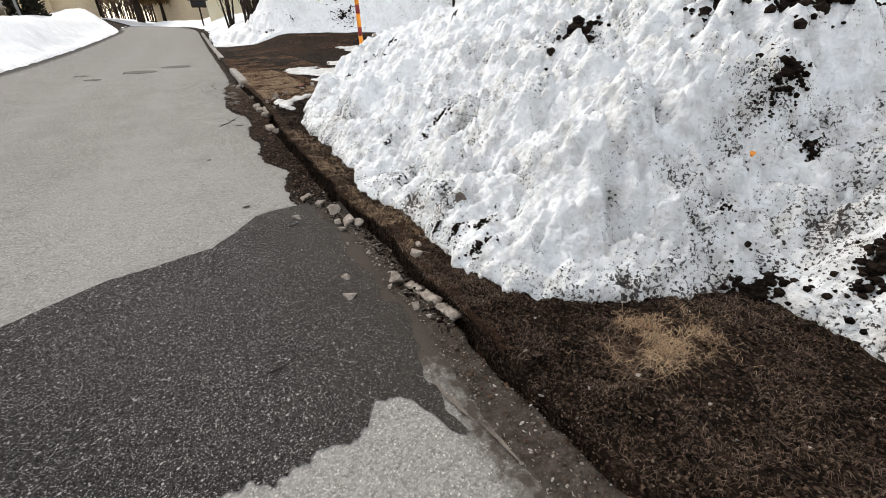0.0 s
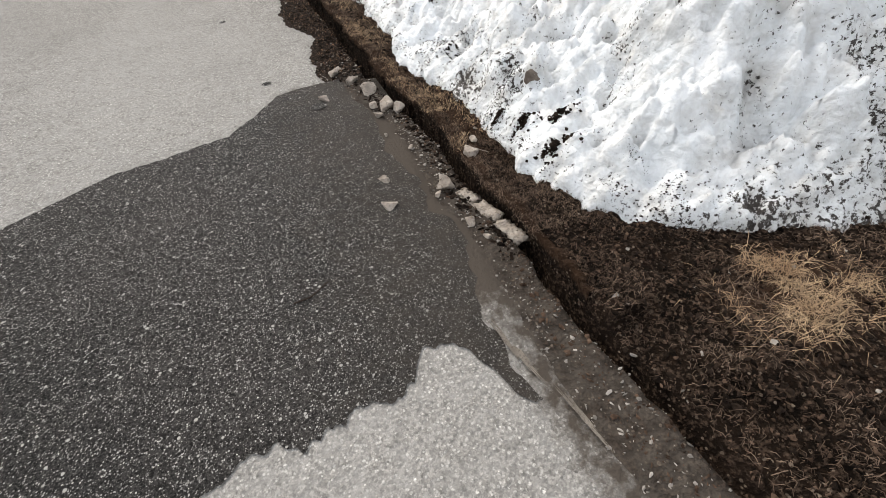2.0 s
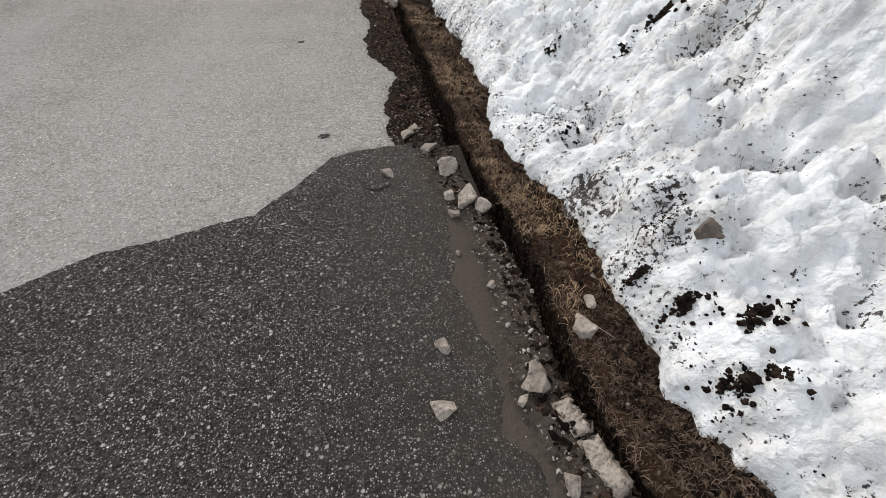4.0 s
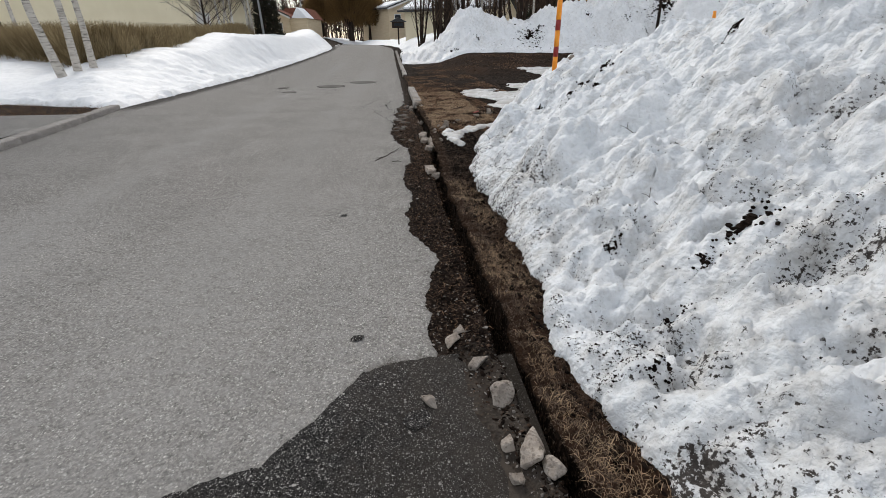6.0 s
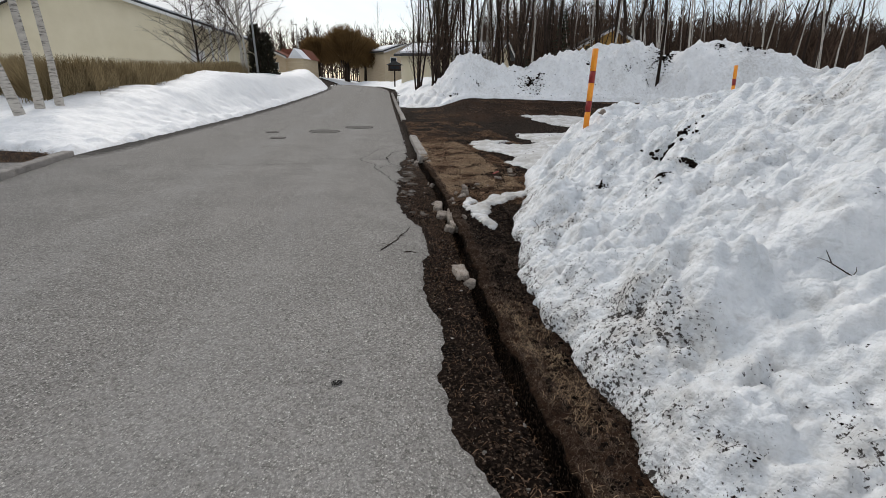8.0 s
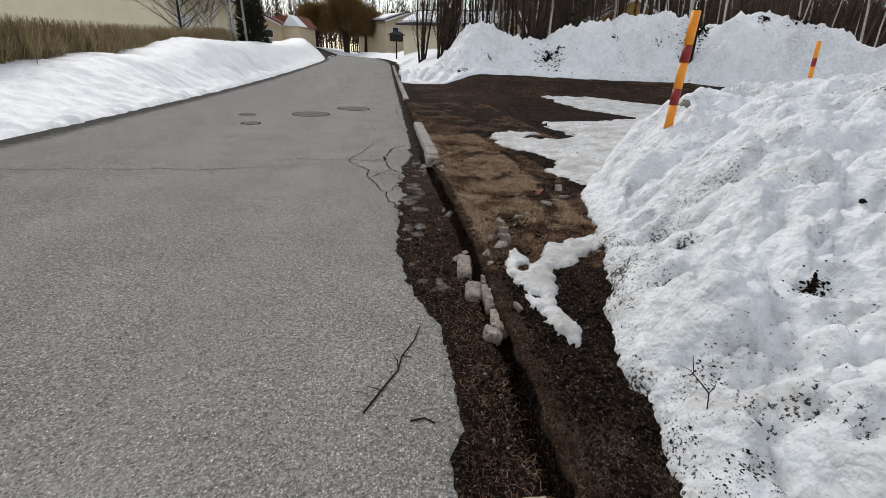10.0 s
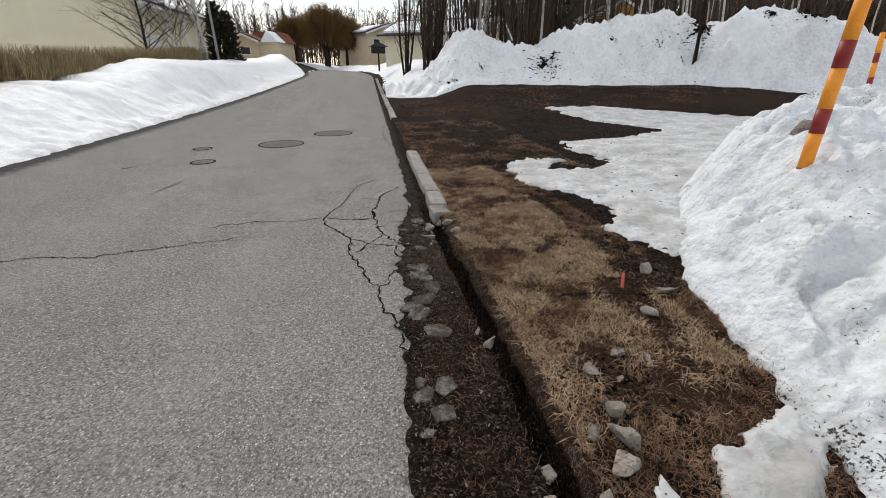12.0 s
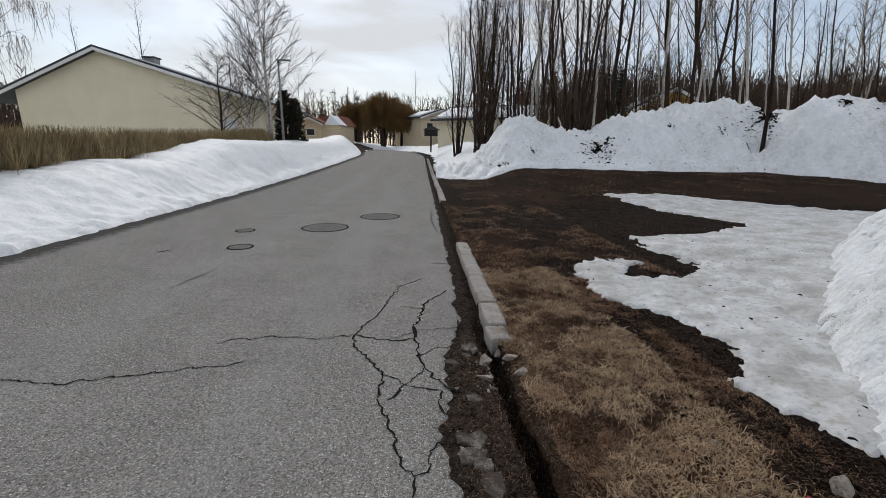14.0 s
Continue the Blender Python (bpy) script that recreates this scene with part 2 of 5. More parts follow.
dark_roof = material("dark_roofing", (0.03, 0.032, 0.034), (0.055, 0.056, 0.058), 2, 0.7, 0.3, 40)[0]
red_roof = material("red_brown_tiles", (0.16, 0.065, 0.045), (0.23, 0.10, 0.07), 2, 0.85, 0.4, 20)[0]
pane_dark = material("window_glass", (0.03, 0.035, 0.04), (0.05, 0.055, 0.06), 2, 0.08, 0, 30)[0]
metal_grey = material("galvanised_steel", (0.22, 0.22, 0.22), (0.30, 0.30, 0.30), 5, 0.45, 0.1, 60, metal=0.7)[0]
iron = material("worn_cast_iron", (0.13, 0.122, 0.112), (0.19, 0.178, 0.165), 12, 0.82, 0.4, 120, metal=0.0, bump_dist=0.003)[0]
marker_orange = material("orange_plastic", (0.85, 0.28, 0.015), (0.92, 0.36, 0.03), 6, 0.5, 0.1, 80, c3=(0.75, 0.25, 0.03))[0]
marker_red = material("dark_red_band", (0.20, 0.014, 0.012), (0.30, 0.025, 0.02), 8, 0.45, 0.1, 80)[0]
red_plastic = material("broken_red_plastic", (0.30, 0.025, 0.02), (0.38, 0.045, 0.035), 20, 0.5, 0.1, 80)[0]
sand = material("pale_grit", (0.13, 0.112, 0.095), (0.20, 0.175, 0.15), 25, 0.95, 0.5, 160, c3=(0.075, 0.062, 0.052), bump_dist=0.004)[0]


# ---- tools ----
rnd = random.Random(7)


def nz(x, y, s=1.0, k=0.0):
    return noise.noise((x * s + k, y * s - k, k * 0.7))


def link(name, me, mats, parent=None, label=""):
    for m in (mats if isinstance(mats, (list, tuple)) else (mats,)):
        me.materials.append(m)
    ob = new(name, me)
    ob.parent = parent
    if label:
        tagged(ob, label)
    return ob


def part(name, bm, mats, parent=None, label=""):
    me = bpy.data.meshes.new(name)
    bm.to_mesh(me)
    bm.free()
    return link(name, me, mats, parent, label)


def mesh_of(name, verts, faces, mats, parent=None, label="", smooth=True):
    me = bpy.data.meshes.new(name)
    me.from_pydata(verts, [], faces)
    if smooth:
        me.shade_smooth()
    return link(name, me, mats, parent, label)


def thing(name, m, label, category, group=""):
    ob = new(name)
    ob.empty_display_size = 0.1
    ob.matrix_basis = m
    return tagged(ob, label, category, group)


def slab(bm, x0, x1, y0, y1, z0, z1, bevel=0.0):
    r = bmesh.ops.create_cube(bm, size=1)
    for v in r["verts"]:
        v.co = ((x0 + x1) / 2 + v.co.x * (x1 - x0), (y0 + y1) / 2 + v.co.y * (y1 - y0), (z0 + z1) / 2 + v.co.z * (z1 - z0))
    if bevel:
        bmesh.ops.bevel(bm, geom=list({e for v in r["verts"] for e in v.link_edges}), offset=bevel, segments=2, affect="EDGES", profile=0.6)


def slab_part(name, box, mat, parent=None, label="", bevel=0.0):
    bm = bmesh.new()
    slab(bm, *box, bevel)
    return part(name, bm, mat, parent, label)


def prism(name, outline, y0, y1, mat, parent=None, label=""):
    """An outline in x and z, drawn out from y0 to y1."""
    n = len(outline)
    verts = [(x, y, z) for y in (y0, y1) for x, z in outline]
    faces = [tuple(range(n)), tuple(range(2 * n - 1, n - 1, -1))] + [(i, i + n, (i + 1) % n + n, (i + 1) % n) for i in range(n)]
    return mesh_of(name, verts, faces, mat, parent, label, smooth=False)


def tube(V, F, pts, radii, sides=5, cap=False):
    """A tapered tube along points, added to the lists of vertices and faces."""
    base = len(V)
    side = Vector((0.31, 0.95, 0.07))
    for i, p in enumerate(pts):
        d = (pts[min(i + 1, len(pts) - 1)] - pts[max(i - 1, 0)]).normalized()
        a = d.cross(side if abs(d.dot(side)) < 0.9 else Vector((1, 0, 0))).normalized()
        b = d.cross(a)
        for k in range(sides):
            w = 2 * math.pi * k / sides
            V.append(p + (a * math.cos(w) + b * math.sin(w)) * radii[i])
    for i in range(len(pts) - 1):
        for k in range(sides):
            o, q = base + i * sides, (k + 1) % sides
            F.append((o + k, o + q, o + sides + q, o + sides + k))
    if cap:
        F.append(tuple(base + (len(pts) - 1) * sides + k for k in range(sides)))


def lerp(table, v):
    return float(np.interp(v, [a for a, _ in table], [b for _, b in table]))


def sstep(a, b, v):
    u = min(1.0, max(0.0, (v - a) / (b - a)))
    return u * u * (3 - 2 * u)


def spaced(pieces):
    """Grid lines from (start, step) pieces and a closing value."""
    out = []
    for (a, s), (b, _) in zip(pieces, pieces[1:]):
        n = max(1, round((b - a) / s))
        out += [a + (b - a) * i / n for i in range(n)]
    return out + [pieces[-1][0]]


def sheet(name, xs, ys, height, keep, mats, fields=(), parent=None):
    """A sheet over grid lines; height(x, y) gives z, keep(x, y) which cells stay; fields are (name, function) stains."""
    verts, idx, faces, vals = [], {}, [], [[] for _ in fields]
    inside = [[keep(x, y) for y in ys] for x in xs] if keep else None

    def vert(i, j):
        if (i, j) not in idx:
            idx[i, j] = len(verts)
            verts.append((xs[i], ys[j], height(xs[i], ys[j])))
            for list_, (_, f) in zip(vals, fields):
                list_.append(f(xs[i], ys[j]))
        return idx[i, j]
    for i in range(len(xs) - 1):
        for j in range(len(ys) - 1):
            if inside is None or inside[i][j] or inside[i + 1][j] or inside[i][j + 1] or inside[i + 1][j + 1]:
                faces.append((vert(i, j), vert(i + 1, j), vert(i + 1, j + 1), vert(i, j + 1)))
    ob = mesh_of(name, verts, faces, mats, parent)
    for list_, (key, _) in zip(vals, fields):
        ob.data.attributes.new(key, "FLOAT", "POINT").data.foreach_set("value", list_)
    return ob


# ---- lie of the land ----
ASPHALT_EDGE = [(-40, -0.10), (3.3, -0.06), (3.9, -0.30), (4.4, -0.27), (4.9, -0.19), (5.3, -0.34), (6.1, -0.29), (6.6, -0.35), (7.2, -0.25),
                (7.9, -0.25), (8.4, -0.39), (9.0, -0.46), (9.6, -0.42), (10.5, -0.36), (11.3, -0.34), (12.0, -0.20), (13.0, -0.14), (14.4, -0.12), (22, -0.10), (80, -0.05)]
BANK_EDGE = [(-40, 0.6), (0.2, 0.30), (1.0, 0.17), (1.7, 0.09), (2.9, 0.09), (4.0, 0.05), (5.0, 0.04), (6.3, 0.03), (7.4, 0.07), (8.5, 0.09), (9.6, 0.10), (10.5, 0.07), (11.3, 0.04), (11.9, 0.0), (80, 0.0)]


def road_z(y):
    return 0.9 * sstep(18, 70, y)


def land_z(x, y):
    """Ground without its small unevenness."""
    r = road_z(y)
    if x > 0:
        rise = 0.1 * max(0.0, y - 18.5)
        rise = min(rise, 0.95 + 0.02 * max(0.0, y - 28))
        s = sstep(0.4, 4.0, x)
        return r * (1 - s) + max(r, rise) * s
    s = sstep(-6.4, -10.0, x) if x < -6.4 else 0.0
    return r + s * 0.018 * max(0.0, min(y, 60) - 12)


def bend(y):
    """How far the road has turned aside at y."""
    return -0.0085 * max(0.0, y - 46) ** 2


def asphalt_edge(y):
    return lerp(ASPHALT_EDGE, y) + 0.045 * nz(y, 3.1, 2.2) + 0.03 * nz(y, 7.7, 7) + 0.014 * nz(y, 1.7, 25) + (0.05 * nz(y, 4.4, 4) + 0.03 * nz(y, 9.4, 13)) * sstep(8.8, 10, y) * sstep(16, 13, y)


def bank_edge(y):
    return lerp(BANK_EDGE, y) + 0.02 * nz(y, 5.1, 3) + 0.01 * nz(y, 9.1, 12)


def ground_z(x, y):
    z = land_z(x, y)
    fx = x - bend(y)
    if fx < -6.15:
        return z - 0.01 + 0.03 * nz(x, y, 0.9)
    if y > 60 or y < -12:
        return z - 0.03
    a, b = asphalt_edge(y), bank_edge(y)
    near = sstep(24, 15, y)
    grit = 0.012 * nz(x, y, 9) + 0.007 * nz(x, y, 24) + 0.004 * nz(x, y, 60, 3)
    if fx < a - 0.12:
        return z - 0.035
    if fx < b:
        wide = 0.026 + 0.022 * sstep(3.0, 4.0, y)
        ditch = math.exp(-((fx - b + wide) / wide) ** 4) * 0.34 * (0.8 + 0.5 * nz(y, 3.3, 1.3)) * sstep(12.6, 11.4, y) * (0.25 + 0.75 * sstep(0.8, 3.4, y))
        lift = 0.016 * sstep(a - 0.12, a + 0.05, fx) - 0.012
        return z + lift + grit * sstep(a - 0.1, a + 0.06, fx) - ditch
    u = sstep(b, b + (0.02 if y > 1.6 else 0.2), fx)
    top = 0.075 + 0.02 * nz(x, y, 1.7) + 0.018 * nz(x, y, 6.5) + 1.5 * grit + 0.025 * sstep(0.1, 1.2, fx - b)
    return z + (top if near else 0.05) * u


XS = spaced([(-400, 60), (-100, 15), (-30, 3), (-7, 0.6), (-0.8, 0.04), (-0.55, 0.014), (0.75, 0.02), (1.9, 0.05), (4.0, 0.2), (10, 0.8), (30, 5), (100, 60), (400, 1)])
YS = spaced([(-300, 50), (-50, 8), (-6, 0.5), (0.2, 0.04), (1.0, 0.018), (8.0, 0.022), (12.5, 0.04), (16, 0.1), (24, 0.3), (34, 1.0), (70, 6), (150, 50), (700, 1)])


def turf_amount(x, y):
    fx = x - bank_edge(y)
    if -0.12 < fx < 0.03:
        return 0.0
    if fx < 0.0:
        return 0.3 * sstep(6.0, 8.5, y) * sstep(14, 12, y) * (0.7 + nz(x, y, 5, 8))
    t = sstep(7.9, 9.2, y) * sstep(1.25, 0.7, fx) * sstep(17.5, 14.5, y) + 0.95 * sstep(2.0, 3.0, y) * sstep(6.8, 6.0, y) * sstep(0.4, 0.15, fx) + 0.25 * sstep(2.6, 1.8, y)
    t += 0.9 * math.exp(-((x - 0.66) / 0.2) ** 2 - ((y - 1.43) / 0.16) ** 2)
    t += 0.9 * max(0.0, nz(x, y * 0.6, 0.9, 3) + 0.5 * nz(x, y, 2.6, 5) + 0.1) * sstep(13, 15, y) * sstep(27, 25, y)
    t += 0.5 * sstep(18, 20, y) * sstep(0.5, 1.5, x) * sstep(30, 26, y)
    return min(1.0, t) * 0.62


def grit_amount(x, y):
    return (0.55 * sstep(4.3, 3.6, y) + 0.3 * sstep(9.5, 10.5, y)) * sstep(0.02, -0.1, x - bank_edge(y)) + 0.18 * sstep(1.2, 0.4, y)


ground = tagged(sheet("ground", XS, YS, ground_z, None, soil, (("turf", turf_amount), ("grit", grit_amount))), "dark wet brown soil with matted dead turf beside the road", "ground", kind="structure")

# ---- turf lip overhanging the washed-out kerb trench ----
lv, lf, lt = [], [], []
ly = spaced([(1.7, 0.012), (11.3, 1)])
for y in ly:
    b = bank_edge(y)
    fade = sstep(1.7, 2.3, y) * sstep(11.3, 10.9, y)
    over = (0.045 + 0.03 * nz(y, 2.9, 3.5) + 0.022 * nz(y, 6.1, 13) + 0.012 * nz(y, 1.3, 40)) * fade * (0.25 + 0.75 * sstep(3.0, 4.0, y))
    z0 = ground_z(b + 0.06, y) + 0.006
    thick = 0.045 + 0.015 * nz(y, 8.8, 6)
    for dx, dz in ((0.05, -0.016), (0.025, 0.002), (0.0, 0.003), (-over * 0.6, -0.004), (-over, -0.018), (-over * 0.9, -thick), (-over * 0.2, -thick - 0.015), (0.03, -thick - 0.03)):
        x = b + dx
        lv.append((x, y, z0 + dz * (fade if dz > 0 else 1) + 0.008 * nz(x, y, 28, 2) + 0.005 * nz(x, y, 60, 6)))
        lt.append(0.5 if dz > -0.02 else 0.1)
for j in range(len(ly) - 1):
    for i in range(7):
        lf.append((j * 8 + i, j * 8 + i + 8, j * 8 + i + 9, j * 8 + i + 1))
lip = tagged(mesh_of("turf_edge", lv, lf, soil), "ragged brown sod edge overhanging the kerb trench", "turf", kind="structure")


def lip_z(x, y):
    """The top of the sod along the trench."""
    return ground_z(bank_edge(y) + 0.06, y) + 0.008


lip.data.attributes.new("turf", "FLOAT", "POINT").data.foreach_set("value", lt)

# ---- road ----
RX = [-6.12, -6.0, -5.85, -5.7, -5.5, -5.2, -4.9, -4.6, -4.3, -4.0, -3.7, -3.4, -3.1, -2.8, -2.5, -2.2, -1.9, -1.6, -1.3, -1.0, -0.8]
ry = spaced([(-40, 2), (-2, 0.25), (3.0, 0.02), (16, 0.06), (24, 0.4), (46, 1.0), (75, 1)])
rv, rf, wet, mud, track_tone = [], [], [], [], []
ncol = len(RX) + 4
for y in ry:
    z, e, s = road_z(y), asphalt_edge(y), bend(y)
    left = -6.12 + 0.03 * nz(y, 2.2, 2.5) + 0.62 * sstep(12.5, 8.0, y)
    cols = [left] + [max(x, left + 0.02 * (i + 1)) for i, x in enumerate(RX[1:])] + [e - 0.25, e - 0.1, e, e + 0.006]
    for i, x in enumerate(cols):
        rv.append((x + s, y, z - (0.05 if i == ncol - 1 else 0) - (0.012 if i == ncol - 2 else 0)))
        w = 0.85 * sstep(-5.35, -5.95, x) * sstep(11, 13, y)
        wet.append(w + 0.25 * sstep(0.12, 0.0, e - x) * sstep(3.8, 4.4, y) * sstep(14, 11, y))
        # wheel tracks and streaks, plus a paler stretch over the full width below y 7.5
        track_tone.append(max(0.0, 0.26 * math.exp(-((x + 1.55) / 0.35) ** 2) + 0.26 * math.exp(-((x + 3.2) / 0.4) ** 2) + 0.2 * nz(x * 2.0, y * 0.12, 1.0, 6) + 0.3 * sstep(7.5, 4.5, y)))
        mud.append(max(0.42 * sstep(0.22, 0.0, e - x) * sstep(16, 12, y), 0.9 * sstep(0.5, 0.2, e - x) * sstep(1.7, 1.95, y) * sstep(4.0, 3.8, y), 0.7 * sstep(0.2, 0.08, e - x) * sstep(1.95, 1.7, y)))
for j in range(len(ry) - 1):
    for i in range(ncol - 1):
        rf.append((j * ncol + i, j * ncol + i + 1, (j + 1) * ncol + i + 1, (j + 1) * ncol + i))
road = tagged(mesh_of("road", rv, rf, asphalt), "worn grey asphalt road with a crumbled muddy edge", "road", kind="structure")
for key, vals in (("wet", wet), ("mud", mud), ("track_tone", track_tone)):
    road.data.attributes.new(key, "FLOAT", "POINT").data.foreach_set("value", vals)
side_path = sheet("pavement", spaced([(-40, 6), (-6.9, 0.1), (-6.0, 1)]), spaced([(2, 0.5), (11.4, 1)]),
                  lambda x, y: land_z(x, y) + 0.03 + 0.004 * nz(x, y, 2), None, asphalt)
tagged(side_path, "grey asphalt side path joining the road", "path", kind="structure")

# dark fresh asphalt laid over the old surface, with wavering borders
UPPER = [(-6.1, 1.2), (-4.0, 2.1), (-2.6, 2.72), (-1.89, 3.06), (-1.5, 3.31), (-1.2, 3.36), (-0.95, 3.43), (-0.8, 3.62), (-0.64, 3.84), (-0.36, 3.90), (0.1, 3.95)]
LOWER = [(-6.1, -1.2), (-3.0, 0.55), (-2.0, 1.10), (-1.39, 1.46), (-1.0, 1.66), (-0.8, 1.64), (-0.58, 1.66), (-0.47, 1.77), (-0.37, 1.77), (-0.30, 1.65), (-0.25, 1.5),
         (-0.12, 1.43), (-0.10, 0.95), (0.1, 0.2)]
px = spaced([(-6.05, 0.1), (-2.4, 0.012), (0.02, 1)])
pv, pf, pm = [], [], []
NP = 40
for x in px:
    hi = lerp(UPPER, x) + 0.02 * nz(x, 1.1, 4) + 0.012 * nz(x, 4.1, 14) + 0.012 * nz(x, 4.1, 48)
    lo = lerp(LOWER, x) + 0.035 * nz(x, 8.1, 6) + 0.035 * nz(x, 2.1, 17) + 0.03 * nz(x, 6.3, 44)
    for k in range(NP + 1):
        y = lo + (hi - lo) * k / NP
        pv.append((x, y, road_z(y) + 0.005 - 0.05 * sstep(-0.22, 0.0, x + 0.09 * nz(x, y, 4, 2) + 0.05 * nz(x, y, 13, 2))))
        pm.append(0.62 * sstep(-1.25, -0.3, x) + 0.2 * sstep(-0.4, 0.0, x))
for i in range(len(px) - 1):
    for k in range(NP):
        pf.append((i * (NP + 1) + k, (i + 1) * (NP + 1) + k, (i + 1) * (NP + 1) + k + 1, i * (NP + 1) + k + 1))
patch = mesh_of("asphalt_patch", pv, pf, dark_asphalt, road, "dark coarse asphalt patch with pale stone flecks")
patch.data.attributes.new("mud", "FLOAT", "POINT").data.foreach_set("value", pm)


def blot(name, x, y, a, b, turn, mat, z, parent=None, label="", n=26, rough=0.25, k=0.0):
    """A flat ragged stain."""
    c, s = math.cos(turn), math.sin(turn)
    verts = [(x, y, z)]
    for i in range(n):
        w = 2 * math.pi * i / n
        r = 1 + rough * noise.noise((2 * math.cos(w) + k, 2 * math.sin(w), k)) + 0.5 * rough * noise.noise((6 * math.cos(w), 6 * math.sin(w) + k, k))
        u, v = a * r * math.cos(w), b * r * math.sin(w)
        verts.append((x + u * c - v * s, y + u * s + v * c, z))
    return mesh_of(name, verts, [(0, i + 1, (i + 1) % n + 1) for i in range(n)], mat, parent, label)


for i, (x, y, a, b, w) in enumerate(((-0.205, 1.66, 0.12, 0.010, 1.75), (-0.14, 1.40, 0.10, 0.006, 1.72))):
    blot("grit_streak", x, y, a, b, w, sand, 0.0095 + 0.001 * i, road, "pale washed-out grit", n=90, rough=1.1, k=i * 3.3)
for i, (x, y, a, b) in enumerate(((-0.89, 5.64, 0.028, 0.02), (-0.68, 4.07, 0.032, 0.022), (-4.2, 14.75, 0.10, 0.03), (-0.43, 3.57, 0.05, 0.04))):
    blot("dark_stain", x, y, a, b, 0.9 if i == 2 else 0.3, dark_asphalt, 0.0045 + (0.006 if i == 3 else 0), road, k=i * 5.1)
blot("tyre_smear", -3.14, 13.5, 0.34, 0.018, 1.34, iron, 0.0045, road, "faint dark smear", n=60, rough=0.8, k=2.2)


# ---- cracks ----
def crack(points, width):
    pts = []
    for (x0, y0), (x1, y1) in zip(points, points[1:]):
        n = max(2, int(math.hypot(x1 - x0, y1 - y0) / 0.02))
        for i in range(n):
            u = i / n
            x, y = x0 + (x1 - x0) * u, y0 + (y1 - y0) * u
            pts.append((x + 0.03 * nz(x, y, 8, 2) + 0.03 * nz(x, y, 27, 5), y + 0.03 * nz(x, y, 8, 8) + 0.03 * nz(x, y, 27, 1)))
    pts.append(points[-1])
    V, F = [], []
    for i, (x, y) in enumerate(pts):
        (xa, ya), (xb, yb) = pts[max(0, i - 1)], pts[min(len(pts) - 1, i + 1)]
        d = math.hypot(xb - xa, yb - ya) or 1
        w = 0.6 * width * (0.3 + 1.2 * abs(nz(x, y, 11, 4)) + 1.1 * abs(nz(x, y, 37, 4))) * (0.3 if i in (0, len(pts) - 1) else 1)
        ox, oy = -(yb - ya) / d * w / 2, (xb - xa) / d * w / 2
        V += [(x + ox, y + oy, road_z(y) + 0.004), (x - ox, y - oy, road_z(y) + 0.004)]
    for i in range(len(pts) - 1):
        F.append((2 * i, 2 * i + 1, 2 * i + 3, 2 * i + 2))
    mesh_of("crack", V, F, crack_fill, road)


J, P1, P2 = (-1.09, 11.97), (-0.60, 11.88), (-0.81, 11.40)
crack([(-6.0, 11.2), (-4.2, 11.3), (-3.25, 11.34), (-2.84, 11.29), (-2.58, 11.36), (-2.16, 11.46), (-1.78, 11.54)], 0.02)
crack([(-2.13, 11.86), (-1.76, 11.96), (-1.39, 11.91), J], 0.017)
crack([J, (-0.90, 12.57), (-0.82, 13.07), (-0.54, 13.46)], 0.022)
crack([J, (-1.03, 11.70), P2, (-0.81, 11.09), (-0.74, 10.86), (-0.69, 10.62), (-0.60, 10.43), (-0.55, 10.1), (-0.48, 9.8), (-0.46, 9.5)], 0.026)
crack([J, (-0.80, 11.86), P1, (-0.60, 12.10), (-0.52, 12.64), (-0.27, 13.05)], 0.028)
crack([P1, (-0.58, 11.60), (-0.50, 11.39), (-0.40, 11.20), (-0.20, 11.10)], 0.026)
crack([P2, (-0.67, 11.23), (-0.44, 11.14)], 0.018)
crack([(-0.50, 11.43), (-0.67, 11.23), (-0.76, 11.06)], 0.02)
crack([(-0.44, 11.14), (-0.42, 10.90), (-0.37, 10.77), (-0.35, 10.5)], 0.022)
crack([(-0.37, 10.77), (-0.50, 10.62), (-0.53, 10.50), (-0.60, 10.43)], 0.016)
crack([(-0.58, 11.60), (-0.43, 11.73), (-0.16, 11.77)], 0.015)
crack([(-0.81, 11.89), (-0.53, 12.07), (-0.18, 12.09)], 0.014)
crack([(-0.39, 14.12), (-0.09, 14.12)], 0.03)
crack([(-0.24, 12.25), (-0.22, 11.67), (-0.17, 11.35)], 0.03)
crack([(-0.5, 12.5), (-0.75, 12.6)], 0.012)
crack([(-0.25, 16.2), (-0.32, 17.5), (-0.26, 19)], 0.02)
blot("crack", -0.60, 12.02, 0.018, 0.11, 0.1, crack_fill, 0.0046, road, k=9)


